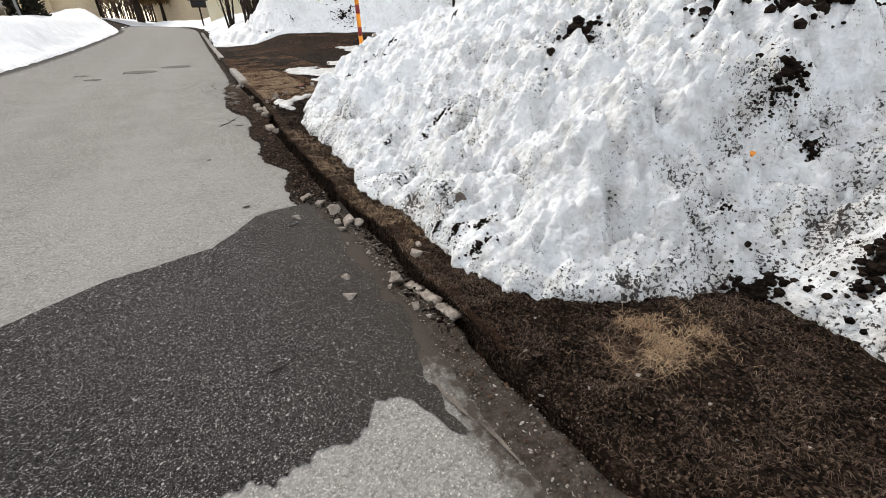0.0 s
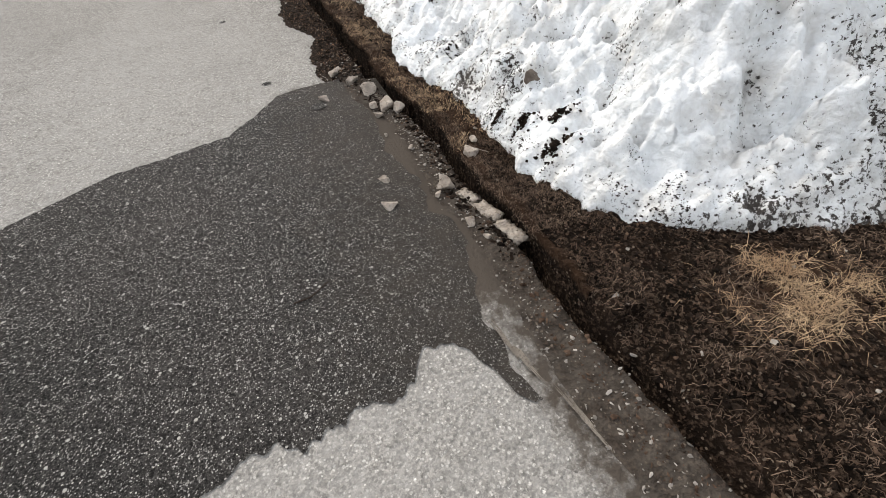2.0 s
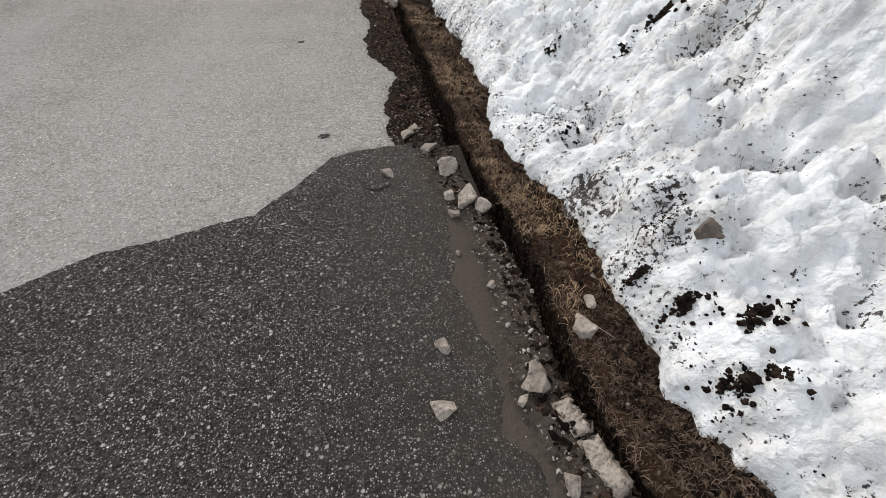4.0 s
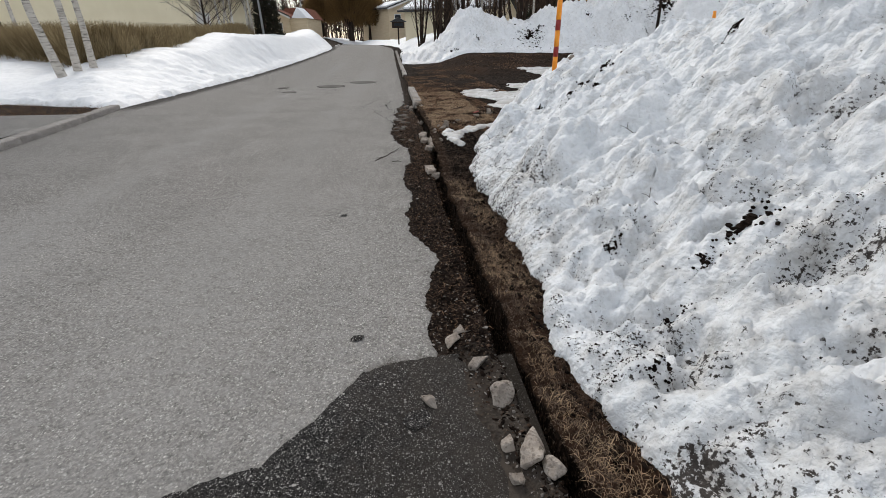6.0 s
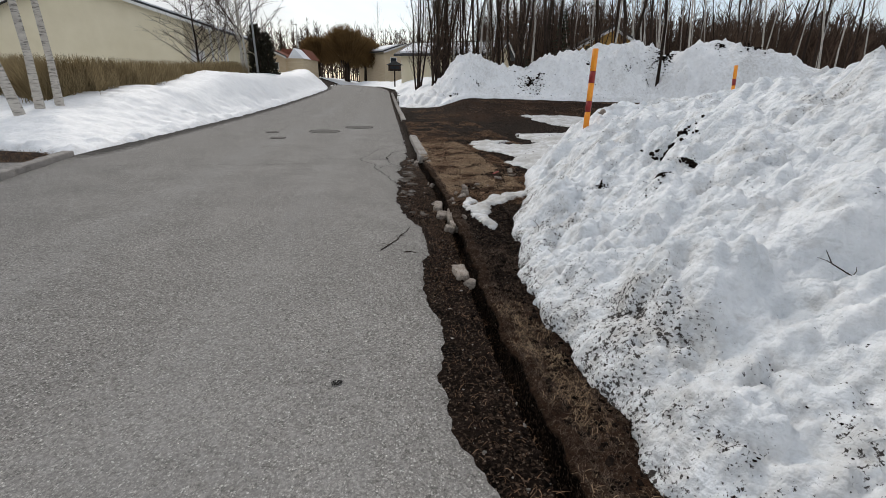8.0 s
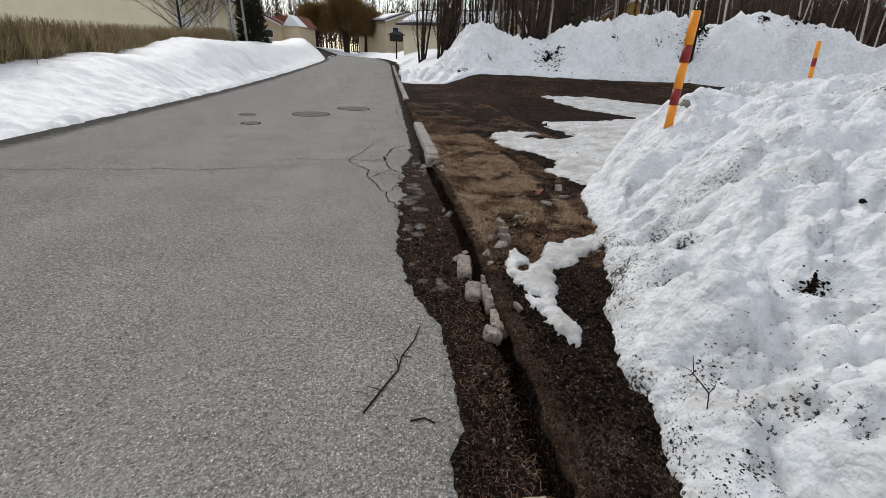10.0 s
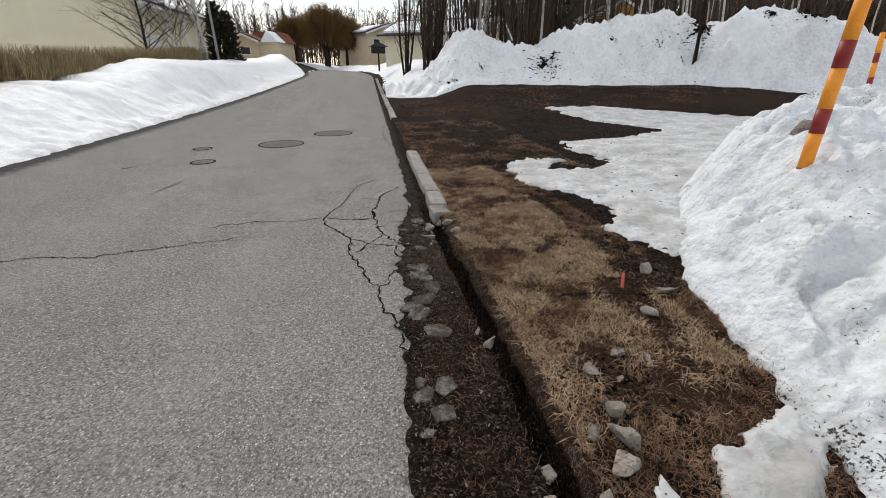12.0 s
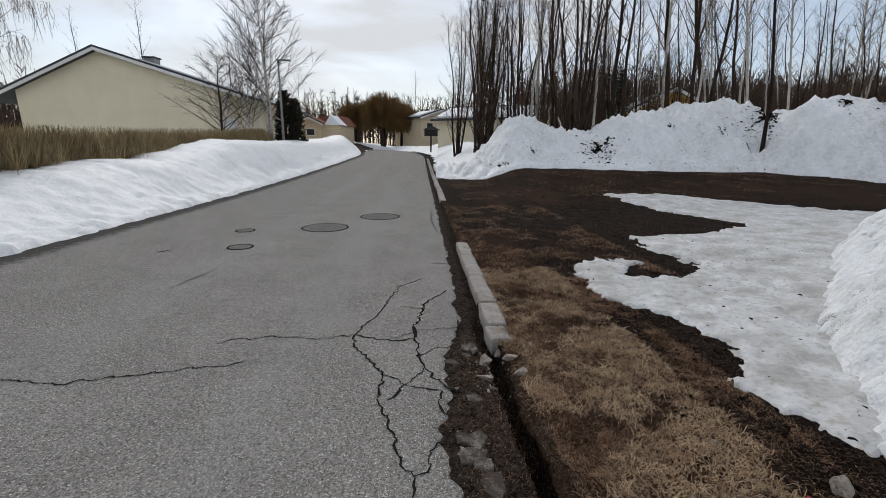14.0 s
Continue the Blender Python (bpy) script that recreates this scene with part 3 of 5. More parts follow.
# ---- manhole covers ----
def manhole(x, y, r, label):
    t = thing("manhole_cover", pose(x, y, road_z(y), 0, 0, 20), label, "manhole cover")
    V, F = [], []
    n = 40
    rings = [(r, 0.001), (r - 0.006, 0.007), (r - 0.022, 0.007), (r - 0.03, 0.002)]
    for rr, z in rings:
        V += [Vector((rr * math.cos(2 * math.pi * k / n) * (1 + 0.03 * nz(k, rr, 0.7)), rr * math.sin(2 * math.pi * k / n), z)) for k in range(n)]
    for i in range(len(rings) - 1):
        F += [(i * n + k, i * n + (k + 1) % n, (i + 1) * n + (k + 1) % n, (i + 1) * n + k) for k in range(n)]
    mesh_of("rim", V, F, crack_fill, t, "dark broken asphalt ring")
    bm = bmesh.new()
    bmesh.ops.create_cone(bm, cap_ends=True, segments=n, radius1=r - 0.032, radius2=r - 0.037, depth=0.012)
    for i in range(-3, 4):
        for k in range(-3, 4):
            if math.hypot(i, k) * 0.085 < r - 0.16:
                slab(bm, i * 0.085 - 0.028, i * 0.085 + 0.028, k * 0.085 - 0.028, k * 0.085 + 0.028, 0.004, 0.0085)
    part("cover", bm, iron, t)


manhole(-1.42, 17.9, 0.43, "round cast iron manhole cover ringed by broken asphalt")
manhole(-2.32, 16.6, 0.43, "round cast iron manhole cover level with the asphalt")
manhole(-3.24, 15.03, 0.19, "small round iron valve cover set in the asphalt")
manhole(-3.66, 16.28, 0.17, "small round iron valve cover set in the asphalt")


# ---- stones ----
def rock_mesh(name, sx, sy, sz, seed, n=11):
    """A broken angular lump: the hull of a few scattered corners, its edges a little worn."""
    r = random.Random(seed)
    bm = bmesh.new()
    for _ in range(n):
        v = Vector((r.uniform(-1, 1), r.uniform(-1, 1), r.uniform(-1, 1)))
        v /= max(abs(c) for c in v) ** r.uniform(0.1, 0.8)
        bm.verts.new((v.x * sx * 0.5, v.y * sy * 0.5, v.z * sz * 0.5))
    bmesh.ops.convex_hull(bm, input=bm.verts)
    bmesh.ops.delete(bm, geom=[v for v in bm.verts if not v.link_faces], context="VERTS")
    bmesh.ops.bevel(bm, geom=list(bm.edges), offset=min(sx, sy, sz) * 0.05, segments=1, affect="EDGES")
    bmesh.ops.triangulate(bm, faces=bm.faces)
    bmesh.ops.subdivide_edges(bm, edges=[e for e in bm.edges if e.calc_length() > max(sx, sy) * 0.25], cuts=2)
    for v in bm.verts:
        v.co += noise.noise_vector(v.co * 28 + Vector((seed, 0, 0))) * min(sx, sy) * 0.09
    me = bpy.data.meshes.new(name)
    bm.to_mesh(me)
    bm.free()
    return me


def stone(x, y, sx, sy, sz, turn=0, seed=0, name="concrete_fragment", label="pale broken concrete fragment lying in the muddy gutter", cat="stone", mat=None, z=None, tilt=0):
    me = rock_mesh(name, sx, sy, sz, seed + int(x * 100) + int(y * 37))
    ob = link(name, me, mat or concrete)
    zz = max(ground_z(x, y), road_z(y) + 0.003 if x < asphalt_edge(y) else -1) if z is None else z
    ob.matrix_basis = pose(x, y, zz + sz * 0.28, tilt, tilt * 0.5, turn)
    return tagged(ob, label, cat, "broken concrete pieces")


# rubble heap where the kerb has broken up
for x, y, sx, sy, sz, w in ((-0.20, 4.00, 0.17, 0.11, 0.09, 60), (-0.13, 3.86, 0.18, 0.08, 0.06, 25), (-0.06, 3.68, 0.16, 0.14, 0.09, 70), (-0.02, 3.42, 0.12, 0.21, 0.09, -25),
                            (0.03, 3.33, 0.09, 0.17, 0.09, 8), (-0.34, 3.67, 0.07, 0.10, 0.05, 40), (-0.11, 3.46, 0.10, 0.08, 0.05, 10), (-0.10, 3.33, 0.07, 0.05, 0.04, 0),
                            (0.02, 3.62, 0.08, 0.07, 0.06, 30), (-0.17, 4.10, 0.08, 0.09, 0.06, 10), (-0.05, 2.93, 0.05, 0.05, 0.035, 5), (-0.26, 2.71, 0.065, 0.075, 0.04, 30),
                            (-0.29, 2.52, 0.10, 0.09, 0.05, 15), (-0.02, 2.55, 0.13, 0.12, 0.05, 40), (-0.07, 2.50, 0.06, 0.04, 0.03, 0), (0.15, 2.66, 0.11, 0.12, 0.08, 20),
                            (0.20, 2.74, 0.09, 0.08, 0.07, 50), (-0.02, 2.28, 0.05, 0.08, 0.04, 0), (0.00, 2.18, 0.04, 0.04, 0.03, 0), (-0.13, 3.1, 0.03, 0.03, 0.025, 0)):
    stone(x - 0.04, y - 0.03, 0.78 * sx, 0.8 * sy, 0.78 * sz, w, tilt=rnd.uniform(-14, 14))
for x, y, sx, sy, sz, w in ((-0.02, 4.93, 0.08, 0.1, 0.06, 0), (-0.06, 6.62, 0.09, 0.13, 0.07, 10), (0.05, 8.6, 0.09, 0.08, 0.06, 0), (0.14, 8.68, 0.10, 0.08, 0.06, 40), (0.24, 8.78, 0.13, 0.09, 0.08, 30),
                            (0.31, 8.90, 0.09, 0.13, 0.09, 12), (0.34, 9.02, 0.08, 0.10, 0.08, -10), (0.21, 8.94, 0.05, 0.07, 0.05, 0), (0.0, 8.86, 0.08, 0.08, 0.07, 20), (-0.06, 8.72, 0.10, 0.10, 0.06, 50),
                            (0.03, 8.75, 0.07, 0.09, 0.06, -30), (0.12, 8.52, 0.05, 0.05, 0.04, 0), (0.15, 7.95, 0.06, 0.09, 0.05, 15), (0.49, 9.21, 0.04, 0.04, 0.03, 0), (-0.01, 9.70, 0.10, 0.14, 0.09, -35),
                            (-0.05, 9.78, 0.05, 0.06, 0.05, 0), (-0.1, 11.5, 0.1, 0.12, 0.06, 10), (-0.04, 11.42, 0.08, 0.1, 0.06, 40), (-0.12, 11.28, 0.05, 0.12, 0.04, 60), (-0.02, 11.2, 0.06, 0.06, 0.05, 0),
                            (0.03, 11.58, 0.09, 0.08, 0.07, 0), (0.07, 11.36, 0.1, 0.12, 0.07, 20), (0.1, 11.22, 0.09, 0.1, 0.07, 50), (-0.15, 11.62, 0.07, 0.05, 0.05, 0)):
    stone(x, y, sx, sy, sz, w, tilt=rnd.uniform(-14, 14))
for x, y, sx, sy, sz, w in ((0.38, 9.28, 0.08, 0.12, 0.08, 5), (0.54, 9.39, 0.15, 0.07, 0.05, -10), (0.93, 9.66, 0.11, 0.09, 0.07, 20), (1.19, 9.88, 0.15, 0.05, 0.05, -15),
                            (1.25, 10.18, 0.08, 0.09, 0.08, 10), (0.92, 10.5, 0.06, 0.04, 0.03, 0), (0.70, 9.32, 0.04, 0.09, 0.04, 10)):
    stone(x, y, sx, sy, sz, w, label="pale concrete fragment lying on dead turf", tilt=rnd.uniform(-8, 8))


# flakes of broken asphalt along the crumbled edge
def flake(x, y, size, turn, seed):
    r = random.Random(seed)
    n = r.randint(5, 7)
    ring = [(size * r.uniform(0.6, 1.1) * math.cos(6.283 * (k + r.uniform(-0.3, 0.3)) / n), size * r.uniform(0.45, 0.9) * math.sin(6.283 * k / n)) for k in range(n)]
    V = [(u * q, v * q, h) for h, q in ((-0.03, 1.0), (0.008, 1.0), (0.012, 0.9)) for u, v in ring]
    F = [tuple(range(2 * n, 3 * n))] + [(l * n + k, l * n + (k + 1) % n, (l + 1) * n + (k + 1) % n, (l + 1) * n + k) for l in range(2) for k in range(n)]
    ob = mesh_of("asphalt_flake", V, F, asphalt, smooth=False)
    ob.matrix_basis = pose(x, y, max(ground_z(x, y) - 0.006, road_z(y) - 0.008), r.uniform(-3, 3), r.uniform(-3, 3), turn)
    ob.data.attributes.new("mud", "FLOAT", "POINT").data.foreach_set("value", [r.uniform(0.55, 0.72)] * len(V))
    return tagged(ob, "loose flake of grey asphalt broken from the road edge", "asphalt flake", "asphalt flakes")


fr = random.Random(33)
for n in range(30):
    y = fr.uniform(8.2, 12.0) if n < 38 else fr.uniform(4.0, 7.5)
    x = asphalt_edge(y) + fr.uniform(0.0, 0.16)
    if x < bank_edge(y) - 0.16:
        flake(x, y, fr.uniform(0.04, 0.10), fr.uniform(0, 360), n)


# ---- kerb ----
def kerb_stone(x, y, length, width=0.165, height=0.13, turn=0.0, tilt=0.0, label="worn grey concrete kerbstone beside the road", seed=0, mat=None):
    r = random.Random(seed + int(y * 100))
    bm = bmesh.new()
    slab(bm, -width / 2, width / 2, -length / 2, length / 2, -height, 0, 0.018)
    bmesh.ops.subdivide_edges(bm, edges=[e for e in bm.edges if e.calc_length() > length * 0.5], cuts=9)
    for v in bm.verts:
        v.co += 0.016 * noise.noise_vector(v.co * 14 + Vector((r.random() * 50, 0, 0)))
    ob = part("kerbstone", bm, mat or kerb_grey)
    ob.data.shade_smooth()
    ob.matrix_basis = pose(x, y, land_z(x, y) + height * 0.72, tilt, 0, turn)
    return tagged(ob, label, "kerb", "kerbstones along the road")


for y0, n in ((14.55, 0.72), (13.72, 0.9), (12.85, 0.8), (12.18, 0.46)):
    kerb_stone(0.075, y0, n, height=0.15, turn=0.6)
kerb_stone(0.055, 11.80, 0.28, turn=3, tilt=-3)
for y0 in np.arange(20.6, 44, 1.02):
    kerb_stone(0.09 + 0.02 * nz(y0, 2), float(y0), 1.0, height=0.14)
kerb_stone(0.03, 2.28, 0.14, 0.058, 0.03, 14, -4, "crumbling stump of a concrete kerbstone in the mud", mat=concrete)
kerb_stone(0.055, 2.13, 0.15, 0.062, 0.03, 9, -3, "crumbling stump of a concrete kerbstone in the mud", mat=concrete)
kerb_stone(0.0, 2.41, 0.11, 0.055, 0.02, 18, 2, "crumbling stump of a concrete kerbstone in the mud", mat=concrete)
for x, y, n, w in ((-0.10, 6.78, 0.2, 6), (0.035, 7.91, 0.20, -10), (0.04, 8.16, 0.24, 0), (-0.05, 8.58, 0.25, -9), (-0.05, 8.25, 0.19, -12), (0.08, 8.37, 0.13, -8), (-0.03, 7.80, 0.09, -12)):
    kerb_stone(x, y, n, 0.095, 0.07, w, 2, "broken length of concrete kerb sunk in the ditch", mat=concrete)
for i in range(6):
    u = (i + 0.5) / 6
    kerb_stone(-5.42 - 0.72 * u ** 1.3, 7.2 + 5.0 * u, 0.84, 0.17, 0.13, 6 + 3 * u, label="grey concrete kerbstone at the side path")


# ---- snow ----
PILE_EDGE = [(-6, 5.0), (-3, 2.6), (-0.5, 1.6), (0.9, 1.36), (1.45, 1.28), (1.60, 1.0), (1.73, 0.74), (1.83, 0.57), (1.93, 0.45), (2.06, 0.34), (2.2, 0.26), (2.8, 0.27), (3.6, 0.23), (3.95, 0.19),
             (4.5, 0.27), (5.2, 0.30), (6.2, 0.26), (6.6, 0.29), (7.1, 0.45), (7.65, 0.55), (8.1, 0.75), (9.3, 1.22), (10.1, 1.45), (10.8, 2.0), (11.3, 2.3), (12.0, 2.9), (13.0, 4.0), (14.1, 5.1), (15.0, 6.3), (16, 7.5), (17, 9)]
PILE_TOP = [(-6, 1.0), (0, 1.35), (2.5, 1.5), (4.5, 1.85), (6.2, 2.0), (7.6, 1.55), (8.8, 1.25), (10.0, 1.12), (11, 1.1), (12, 1.0), (13.2, 0.85), (15, 0.6), (17, 0.4)]


def billow(x, y, s, k=0.0):
    """Rounded lumps with creases between them."""
    return 0.5 - abs(noise.noise((x * s + k, y * s, k + 0.3)))


def chunk(x, y, s, k=0.0):
    """Broken rounded lumps of uneven height, about zero on the average."""
    far, pts = noise.voronoi((x * s + k, y * s, k))
    p = pts[0]
    tall = noise.cell((p[0] * 7.3, p[1] * 5.1, k))
    return (0.35 + 0.65 * abs(tall)) * max(0.0, 1 - (far[0] * 1.35) ** 2) - 0.35


def pile_depth(x, y):
    e = lerp(PILE_EDGE, y)
    ahead = (lerp(PILE_EDGE, y + 0.3) - lerp(PILE_EDGE, y - 0.3)) / 0.6
    d = (x - e) / math.sqrt(1 + ahead * ahead)
    return d + 0.06 * nz(x, y, 3.5, 2) + 0.03 * nz(x, y, 11, 6) + 0.012 * nz(x, y, 33, 6)


def pile_z(x, y):
    d = pile_depth(x, y)
    g = land_z(x, y) + 0.09
    if d <= 0:
        return g + 1.6 * d - 0.02
    top = lerp(PILE_TOP, y)
    h = top * (1 - math.exp(-((0.45 + 0.25 * sstep(7.2, 8.2, y) + 1.0 * sstep(10.3, 11.3, y)) * d + 0.24 * min(d, 2.5) ** 2) / top)) + 0.06 * (1 - math.exp(-d / 0.03))
    rough = sstep(0, 0.35, d)
    u, v = x + 0.12 * nz(x, y, 2.3, 4), y + 0.12 * nz(x, y, 2.3, 14)
    soft = 0.75 * sstep(4.0, 5.5, y) + 0.25 * sstep(7.6, 8.6, y)
    h += rough * soft * 0.26 * chunk(u, v, 1.75, 13)
    h += rough * (0.17 * nz(x, y, 0.8, 1) + 0.10 * nz(x, y, 1.9, 21) + (1 - 0.15 * soft) * (0.16 * chunk(u, v, 2.9, 7) + 0.11 * chunk(u, v, 6.1, 2)))
    h += (0.4 + 0.6 * rough) * (1 - 0.5 * soft) * (0.065 * chunk(u + 0.03 * nz(x, y, 11), v, 11.5, 5) + 0.03 * nz(x, y, 9, 3) + 0.024 * nz(x, y, 21, 3) + 0.014 * nz(x, y, 43, 3) - 0.24 * max(0.0, nz(x, y, 4.3, 20) - 0.2) - 0.17 * max(0.0, nz(x, y, 10, 40) - 0.2) + (0.034 + 0.016 * sstep(4.4, 3.4, y)) * chunk(x, y, 22, 9))
    return g + h * sstep(20, 14, x) * sstep(-5.8, -3, y)


def pile_grime(x, y):
    d = pile_depth(x, y)
    g = 0.185 + 0.11 * nz(x, y, 0.9, 4) + 0.13 * nz(x, y, 3.1, 9)
    g += 0.12 * math.exp(-max(0, d) / 0.2) * sstep(9.6, 8.6, y) - 0.05 * sstep(7.8, 9.0, y) + 0.03 * sstep(2.9, 0.9, y) * sstep(0.2, 1.0, d) + 0.03 * sstep(1.4, 2.6, x) * sstep(4.4, 2.0, y)
    g += 0.16 * max(0.0, nz(x, y, 4.3, 20) - 0.1) + 0.12 * max(0.0, nz(x, y, 10, 40) - 0.1) + 0.1 * nz(x, y, 8, 17)
    g -= 0.07 * sstep(4.2, 5.2, y) * sstep(9, 7.5, y) * sstep(0.2, 0.6, d)
    return max(0.0, min(1.0, g))


px1 = spaced([(0.05, 0.016), (1.6, 0.024), (2.8, 0.05), (5, 0.15), (9, 0.5), (20, 1)])
py1 = spaced([(-6, 0.3), (-0.5, 0.06), (0.8, 0.02), (1.4, 0.016), (7.0, 0.02), (9.5, 0.03), (13.5, 0.08), (16.8, 1)])
snow_mound = sheet("snow_mound", px1, py1, pile_z, lambda x, y: pile_depth(x, y) > -0.05, snow, (("grime", pile_grime),))
tagged(snow_mound, "dirty lumpy snow pile melting beside the road", "snow pile")

ICE = [(1.25, 9.15), (1.48, 9.6), (1.66, 10.0), (1.55, 10.5), (1.42, 11.0), (1.70, 11.45), (1.58, 12.1), (1.24, 12.5), (1.22, 13.6), (1.75, 14.0), (2.2, 13.85), (1.72, 13.2), (2.4, 13.15),
       (2.95, 13.6), (2.75, 14.6), (2.95, 15.4), (4.3, 15.55), (5.95, 16.6), (5.2, 18.0), (4.5, 20.3), (6.2, 20.4), (9.0, 19.0), (13, 17.5), (13, 12), (5, 10.5), (2.5, 9.0)]
SMALL_PATCH = [(0.35, 8.73), (0.23, 8.55), (0.2, 8.29), (0.24, 8.13), (0.23, 7.94), (0.27, 7.83), (0.26, 7.69), (0.34, 7.58), (0.40, 7.62), (0.42, 7.77), (0.37, 7.92), (0.46, 8.15), (0.53, 8.4),
               (0.71, 8.44), (0.84, 8.58), (1.1, 8.7), (1.2, 9.0), (0.86, 8.86), (0.62, 8.82), (0.55, 8.68), (0.46, 8.60), (0.40, 8.64)]


def inside_depth(poly, x, y):
    """How far inside the outline a place is (outside: negative)."""
    best, within = 1e9, False
    for (x0, y0), (x1, y1) in zip(poly, poly[1:] + poly[:1]):
        dx, dy = x1 - x0, y1 - y0
        u = max(0.0, min(1.0, ((x - x0) * dx + (y - y0) * dy) / (dx * dx + dy * dy)))
        best = min(best, (x - x0 - u * dx) ** 2 + (y - y0 - u * dy) ** 2)
        if (y0 > y) != (y1 > y) and x < x0 + (y - y0) * dx / dy:
            within = not within
    return math.sqrt(best) * (1 if within else -1)


def ice_depth(x, y):
    return inside_depth(ICE, x, y) + 0.13 * nz(x, y, 2.4, 3) + 0.13 * nz(x, y, 6, 1) + 0.07 * nz(x, y, 17, 1) - 0.6 * max(0.0, nz(x, y, 1.7, 50) - 0.38)


def ice_z(x, y):
    d = ice_depth(x, y)
    g = max(ground_z(x, y), land_z(x, y) + 0.085)
    if d < 0:
        return g - 0.03 + d * 0.3
    return g + 0.035 * (1 - math.exp(-d / 0.05)) + 0.06 * sstep(0, 2.5, d) + 0.03 * sstep(0, 0.6, d) * (nz(x, y, 1.5) + 0.5 * nz(x, y, 5))


ice = sheet("snow_sheet", spaced([(1.0, 0.03), (3.5, 0.07), (6.5, 0.2), (13, 1)]), spaced([(8.9, 0.03), (14.5, 0.06), (21, 1)]), ice_z, lambda x, y: ice_depth(x, y) > -0.06, crust)
tagged(ice, "thin grey melting snow crust over dark soil", "snow")


def small_depth(x, y):
    return inside_depth(SMALL_PATCH, x, y) + 0.02 * nz(x, y, 6, 3) + 0.025 * nz(x, y, 15, 1) + 0.015 * nz(x, y, 37, 1) - 0.5 * max(0.0, nz(x, y, 5, 61) - 0.3)


def small_z(x, y):
    d = small_depth(x, y)
    g = max(ground_z(x, y), land_z(x, y) + 0.08)
    return g - 0.03 + d * 0.3 if d < 0 else g + 0.03 * (1 - math.exp(-d / 0.025)) + 0.008 * nz(x, y, 9)


small_snow = sheet("snow_patch", spaced([(0.05, 0.015), (1.4, 1)]), spaced([(7.5, 0.018), (9.3, 1)]), small_z, lambda x, y: small_depth(x, y) > -0.03, crust)
tagged(small_snow, "thin ragged patch of melting snow on soil", "snow")

FAR_FRONT = [(-3, 30), (0.3, 28.0), (1.9, 24.6), (3.0, 25.4), (5.2, 25.3), (9.4, 24.8), (13.2, 25.0), (14.2, 23.9), (15.5, 22.7), (18, 22), (26, 20)]
FAR_TOP = [(0.5, 0.2), (2.2, 0.45), (3.3, 1.45), (4.3, 1.6), (5.7, 1.25), (7.2, 1.0), (8.2, 1.75), (10.2, 1.95), (11.9, 2.55), (13.6, 2.4), (14.2, 2.0), (14.9, 2.4), (17, 2.7), (18.5, 2.5), (20.5, 1.8), (26, 1.2)]


def far_depth(x, y):
    return y - lerp(FAR_FRONT, x) + 0.25 * nz(x, y, 0.9, 1) + 0.1 * nz(x, y, 3, 1)


def far_z(x, y):
    d = far_depth(x, y)
    g = land_z(x, y) + 0.06
    if d < 0:
        return g + d * 0.5 - 0.05
    top = lerp(FAR_TOP, x)
    h = top * sstep(-0.3, 2.6, d) * (1 - 0.75 * sstep(3.6, 6.5, d)) + 0.08 * (1 - math.exp(-d / 0.1))
    r = sstep(0, 0.8, d)
    h += r * (0.22 * nz(x, y, 0.7, 3) + 0.2 * (billow(x, y, 1.3, 2) - 0.25) + 0.34 * chunk(x, y, 1.1, 5) + 0.3 * chunk(x, y, 2.7, 5) + 0.2 * chunk(x, y, 5.4, 8))
    return g + h


def far_grime(x, y):
    return 0.14 + 0.16 * nz(x, y, 0.5, 6) + 0.14 * nz(x, y, 1.9, 2) + 0.1 * math.exp(-((x - 6.9) / 0.7) ** 2 - ((y - 26.4) / 0.9) ** 2) + 0.1 * math.exp(-((x - 13.6) / 0.5) ** 2 - ((y - 26.2) / 0.8) ** 2) + 0.12 * sstep(15.5, 17, x)


far_bank = sheet("snow_bank", spaced([(0.2, 0.09), (15, 0.25), (26, 1)]), spaced([(17, 0.2), (23, 0.09), (29, 0.2), (33, 1)]), far_z, lambda x, y: far_depth(x, y) > -0.1 and x < 25.5, bank_snow, (("grime", far_grime),))
tagged(far_bank, "high ploughed snow bank streaked with dirt before the trees", "snow bank")

LEFT_TOP = [(12, 0.22), (15, 0.32), (16.5, 0.5), (18, 0.75), (20, 0.92), (21.4, 0.78), (23, 0.95), (26, 1.3), (33, 1.12), (40, 1.0), (51, 0.8), (70, 0.8)]


def left_depth(x, y):
    d = -6.1 + bend(y) - x
    front = y - (12.35 + 0.35 * max(0.0, -6.2 - x) - 0.02 * max(0.0, -9 - x))
    return min(d, front) + 0.09 * nz(x, y, 1.6, 2) + 0.05 * nz(x, y, 5, 2) + 0.025 * nz(x, y, 14, 2)


def left_z(x, y):
    d = left_depth(x, y)
    g = land_z(x, y) + 0.0
    if d < 0:
        return g + 0.8 * d - 0.02
    top = lerp(LEFT_TOP, y)
    out = max(0.0, -6.1 + bend(y) - x)
    crest = sstep(0, 1.9, d) * (1 - 0.55 * sstep(2.6, 4.4, out))
    h = top * crest + 0.1 * (1 - math.exp(-d / 0.06))
    h += sstep(0, 0.5, d) * (0.07 * nz(x, y, 0.8, 5) + 0.04 * (billow(x, y, 2.1, 5) - 0.25) + 0.07 * chunk(x, y, 1.7, 4) + 0.035 * chunk(x, y, 4.1, 6)) + sstep(0, 0.06, d) * sstep(1.1, 0.3, d) * (0.03 * billow(x, y, 8, 2) + 0.13 * chunk(x, y, 3.6, 3))
    return g + h


